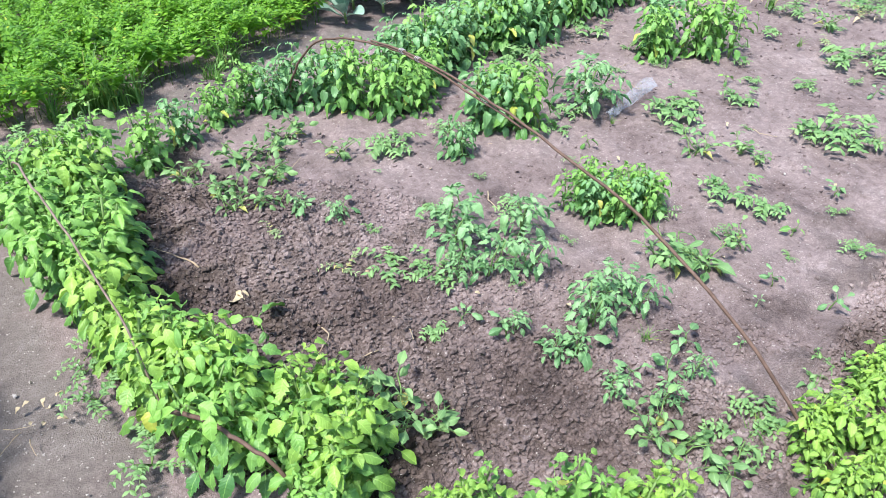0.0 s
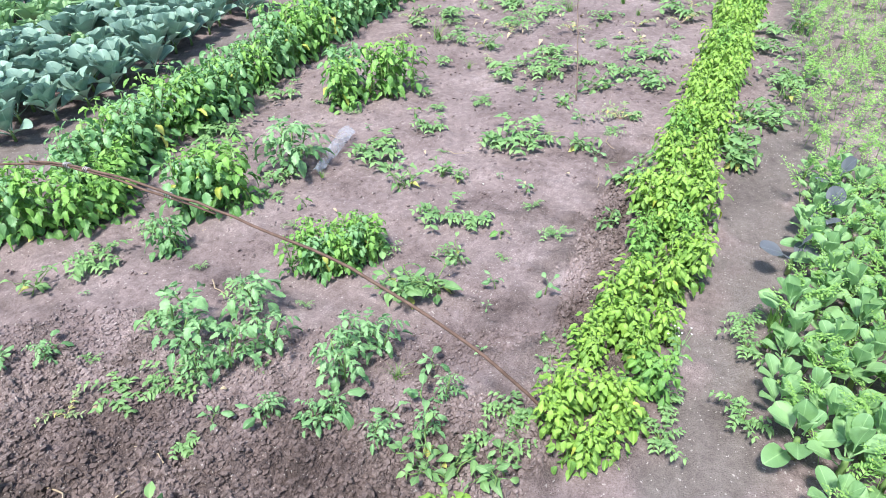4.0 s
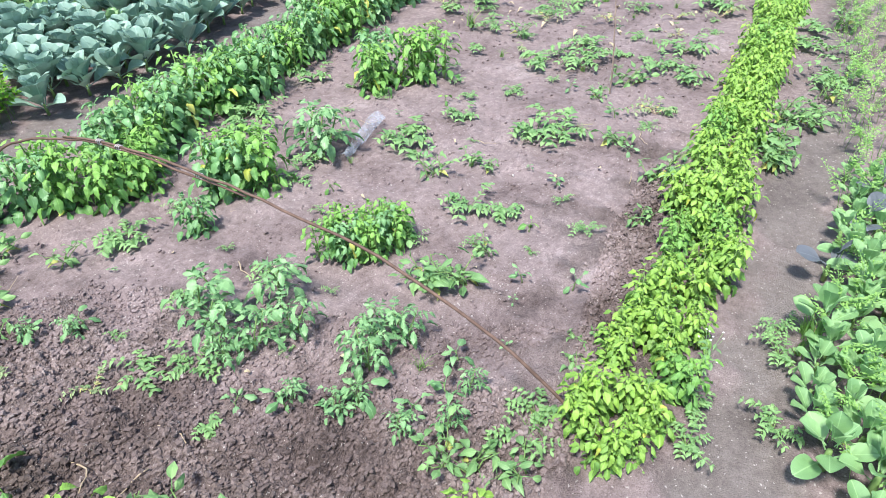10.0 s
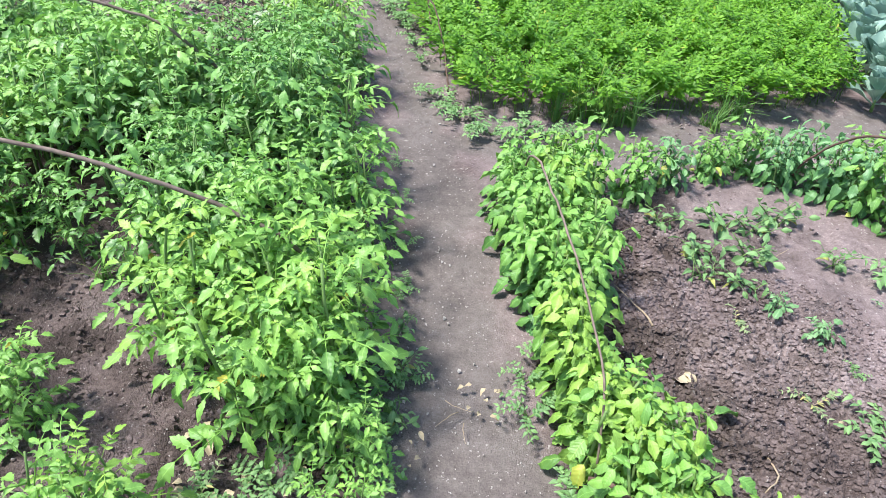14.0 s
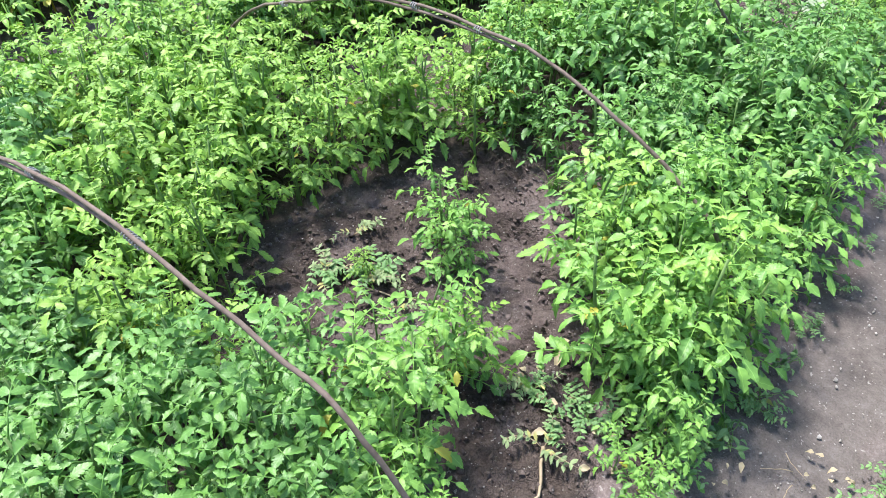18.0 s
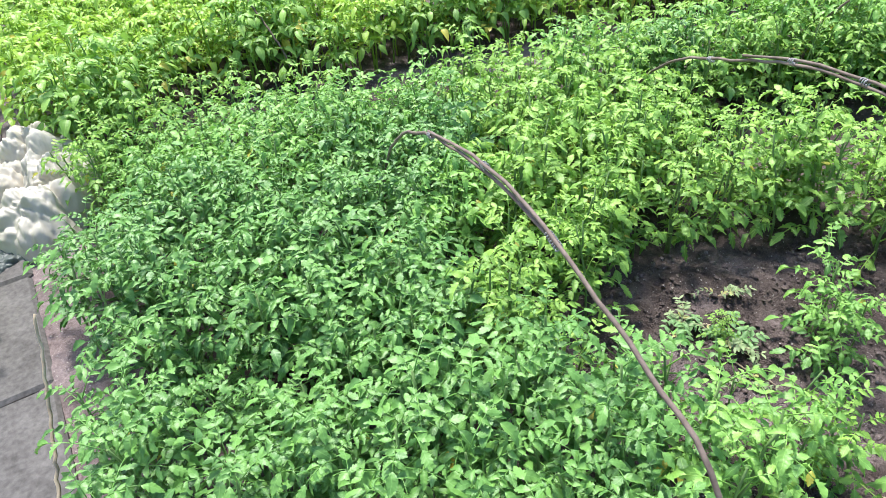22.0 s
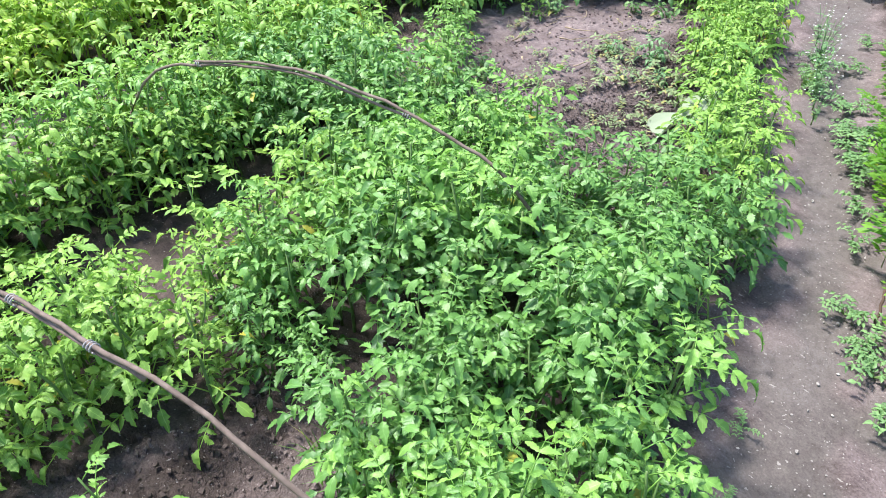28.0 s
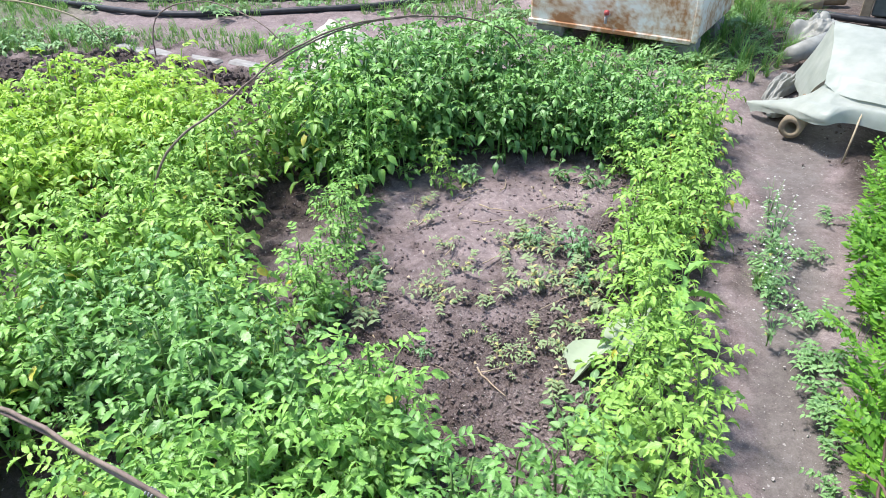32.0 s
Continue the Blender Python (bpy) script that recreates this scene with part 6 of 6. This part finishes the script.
# lumber and a grey box behind the film
crate = thing("storage_box", "grey weathered wooden box behind the plastic film", "box", m=pose(-1.42, 9.0, 0.0, 0, 0, 12))
slab("panel", CLOTH_GREY, crate, (0.06, 1.3, 0.0, 0.5, 0.02, 0.55), bev=0.012)
slab("post", CARD, crate, (-0.02, 0.055, -0.02, 0.06, -0.01, 0.6), label="pale wooden post", bev=0.006)
for k, (x, y, rz, l, r) in enumerate(((-1.95, 8.95, 25, 0.42, 0.055), (-1.86, 9.12, 40, 0.5, 0.06), (-2.1, 9.2, 15, 0.45, 0.05))):
    g = Geo()
    tube(g, [(-l / 2, 0, r), (0, 0.012, r), (l / 2, 0, r)], r, r * 0.92, 12)
    log = tagged(new("log", g.mesh("log", CARD)), "short pale brown log lying behind the film", "log", "logs")
    log.matrix_basis = pose(x, y, 0, 0, 0, rz)
back_hose = thing("hose", "black hose lying behind the plastic film", "hose")
rod("pipe", [(-1.75, 8.78, 0.03), (-1.5, 8.8, 0.03), (-1.1, 8.86, 0.03), (-0.5, 8.95, 0.03)], 0.03, 0.03, RUBBER, back_hose)

sack = sheet("white_sack", 30, 12, heap_fn(-3.6, 5.28, 0.30, 0.26, 0.42, 21.0), CLOTH)
tagged(sack, "full white sack lying behind the tomatoes", "sack")

kerb = tagged(new("kerb"), "weathered concrete kerb round the dug bed", "kerb", kind="structure")
for k, (w, d) in enumerate(((0.19, 0.07), (0.185, 0.06), (0.19, 0.05), (0.18, 0.055), (0.19, 0.06))):
    slab("kerb_stone", CONCRETE, kerb, (-w, w, -d, d, -0.05, 0.012), pose(-5.6 + 0.39 * k + random.uniform(-0.04, 0.04), 4.54 + 0.14 * k + random.uniform(-0.02, 0.02), random.uniform(-0.014, 0.0), random.uniform(-5, 5), random.uniform(-4, 4), 19 + random.uniform(-9, 9)), bev=0.018)

hose = thing("hose", "black rubber hose lying on the bare ground", "hose")
rod("pipe", [(-8.2, 4.3, 0.025), (-7.6, 4.65, 0.025), (-6.7, 4.95, 0.025), (-6.2, 5.2, 0.025), (-5.8, 5.55, 0.025), (-5.3, 6.1, 0.025), (-4.9, 6.6, 0.025), (-4.5, 7.4, 0.025), (-4.0, 8.2, 0.025)], 0.028, 0.028, RUBBER, hose)
hose2 = thing("hose", "thin black hose beside the thick one", "hose")
rod("pipe", [(-8.4, 4.6, 0.018), (-7.5, 5.0, 0.018), (-6.9, 5.3, 0.018), (-6.4, 5.7, 0.018), (-5.6, 6.4, 0.018), (-5.0, 7.3, 0.018)], 0.018, 0.018, RUBBER, hose2)

# rough grass behind the beds
random.seed(12)
turf = [tuft(600 + k, 14, 0.10, 0.006) for k in range(4)]
ROUGH = [(-7.5, 3.0), (-6.0, 3.2), (-5.9, 4.0), (-5.2, 4.85), (-4.4, 5.15), (-3.6, 5.6), (-3.2, 6.0), (-1.7, 6.4), (-1.6, 8.0), (-2.5, 9.5), (-8.5, 8.0), (-9.0, 4.0)]
BARE = [(-7.0, 4.35), (-5.6, 5.1), (-4.5, 5.6), (-3.6, 6.1), (-3.9, 6.9), (-4.9, 6.35), (-5.9, 5.35), (-7.2, 4.75)]
mass("rough_grass", [(t[0], t[1]) for t in turf], [p for p in scatter(ROUGH, 0.07, [BARE], 26000) if noise.noise((p[0] * 1.1, p[1] * 1.1, 5.0)) > -0.12], GRASS, "rough patchy grass behind the beds", "grass", (0.4, 1.5))
for x, y in [p for p in scatter(ROUGH, 0.3, [BARE], 3000) if p[0] > -7.2][:70]:
    plant_at(random.choice(CREEP + FINE), x, y, random.uniform(0.9, 1.8))

for k, (x, y) in enumerate(scatter([(-1.85, 6.75), (-1.35, 7.0), (-1.45, 7.6), (-1.65, 8.6), (-2.4, 8.9), (-2.2, 7.9)], 0.11, (), 2500)):
    plant_at((TUFTS + FINE + TUFTS)[k % 9], x, y, random.uniform(0.7, 1.4))

BUSH = [with_stems(broad_meshes(640 + k, 0.45, 5, 9, 0.12, 0.4, 0.08, bare=0.1)) for k in range(3)]
mass("weed_bushes", BUSH, scatter([(-6.2, 2.2), (-6.5, 2.9), (-7.2, 3.5), (-8.6, 3.2), (-8.4, 1.8), (-6.8, 1.6)], 0.24, (), 1500), AUBERGINE, "dark green broad-leaved weeds growing wild", "weeds")
for k, (x, y) in enumerate(scatter([(-5.4, 2.2), (-6.0, 2.9), (-6.15, 3.8), (-5.7, 4.5), (-6.6, 4.3), (-6.8, 3.2), (-6.0, 2.0)], 0.15, (), 900)):
    plant_at((CREEP + TUFTS + BROADW)[k % 10], x, y, random.uniform(0.7, 1.5))

# ---- litter ----
def curl(seed, s):
    v, f, rb = ovate(0.6, 0.5, 0.08)
    g = Geo()
    g.add(v * s, f, 0.5, rb)
    return g.mesh("dry_leaf", DRY)


LITTER = [curl(k, 0.055) for k in range(2)]
random.seed(14)
spots = [(1.457, 1.985, 1.6), (1.44, 2.03, 1.0), (-0.32, 4.05, 1.5)] + [(random.uniform(0.2, 0.62), random.uniform(1.3, 1.62), random.uniform(0.5, 0.9)) for _ in range(26)] + [(random.uniform(-1.9, -0.6), random.uniform(3.6, 5.0), random.uniform(0.4, 0.8)) for _ in range(16)] + [(random.uniform(1.7, 4.6), random.uniform(1.3, 2.9), 0.4) for _ in range(14)] + [(0.88 + random.uniform(-0.05, 0.05), 1.80 + random.uniform(-0.05, 0.05), random.uniform(0.3, 0.55)) for _ in range(9)] + [(0.72 + random.uniform(-0.04, 0.04), 1.62 + random.uniform(-0.06, 0.06), random.uniform(0.25, 0.5)) for _ in range(5)] + [(random.uniform(4.5, 6.5), random.uniform(2.0, 3.6), random.uniform(0.4, 0.9)) for _ in range(40)]
for x, y, s in spots:
    ob = tagged(new("dry_leaf", random.choice(LITTER)), "pale dry curled leaf lying on the soil", "dry leaf", "dry leaves")
    ob.matrix_basis = pose(x, y, 0.015, random.uniform(-15, 15), random.uniform(-15, 15), random.uniform(0, 360)) @ Matrix.Diagonal((s, s, s, 1))


def twig(seed, length):
    rng = np.random.default_rng(seed)
    g = Geo()
    az = 0.0
    p = np.zeros(3)
    pts = [p]
    for k in range(6):
        az += rng.normal(0, 0.35)
        p = p + np.array([math.cos(az), math.sin(az), rng.normal(0, 0.08)]) * length / 6
        pts.append(p)
    tube(g, pts, 0.0035, 0.0015, 4)
    return g.mesh("dry_twig", DRY_STEM)


TWIGS = [twig(k, 0.16) for k in range(4)]
tw = [(1.36, 2.2, 1.2), (1.62, 1.82, 1.0), (1.75, 1.62, 0.9), (0.45, 1.3, 1.6), (0.84, 1.75, 0.5), (0.8, 1.78, 0.5), (0.86, 1.72, 0.4), (-0.35, 1.1, 1.5), (-0.28, 1.2, 1.3)] + [(random.uniform(-1.9, -0.55), random.uniform(3.6, 5.0), random.uniform(0.6, 1.3)) for _ in range(22)] + [(random.uniform(1.6, 4.4), random.uniform(1.2, 2.9), random.uniform(0.4, 0.9)) for _ in range(14)]
for x, y, s in tw:
    ob = tagged(new("dry_twig", random.choice(TWIGS)), "thin dry pale stalk lying on the soil", "twig", "dry stalks")
    ob.matrix_basis = pose(x, y, 0.014, random.uniform(-4, 4), random.uniform(-6, 2), random.uniform(0, 360)) @ Matrix.Diagonal((s, s, s, 1))
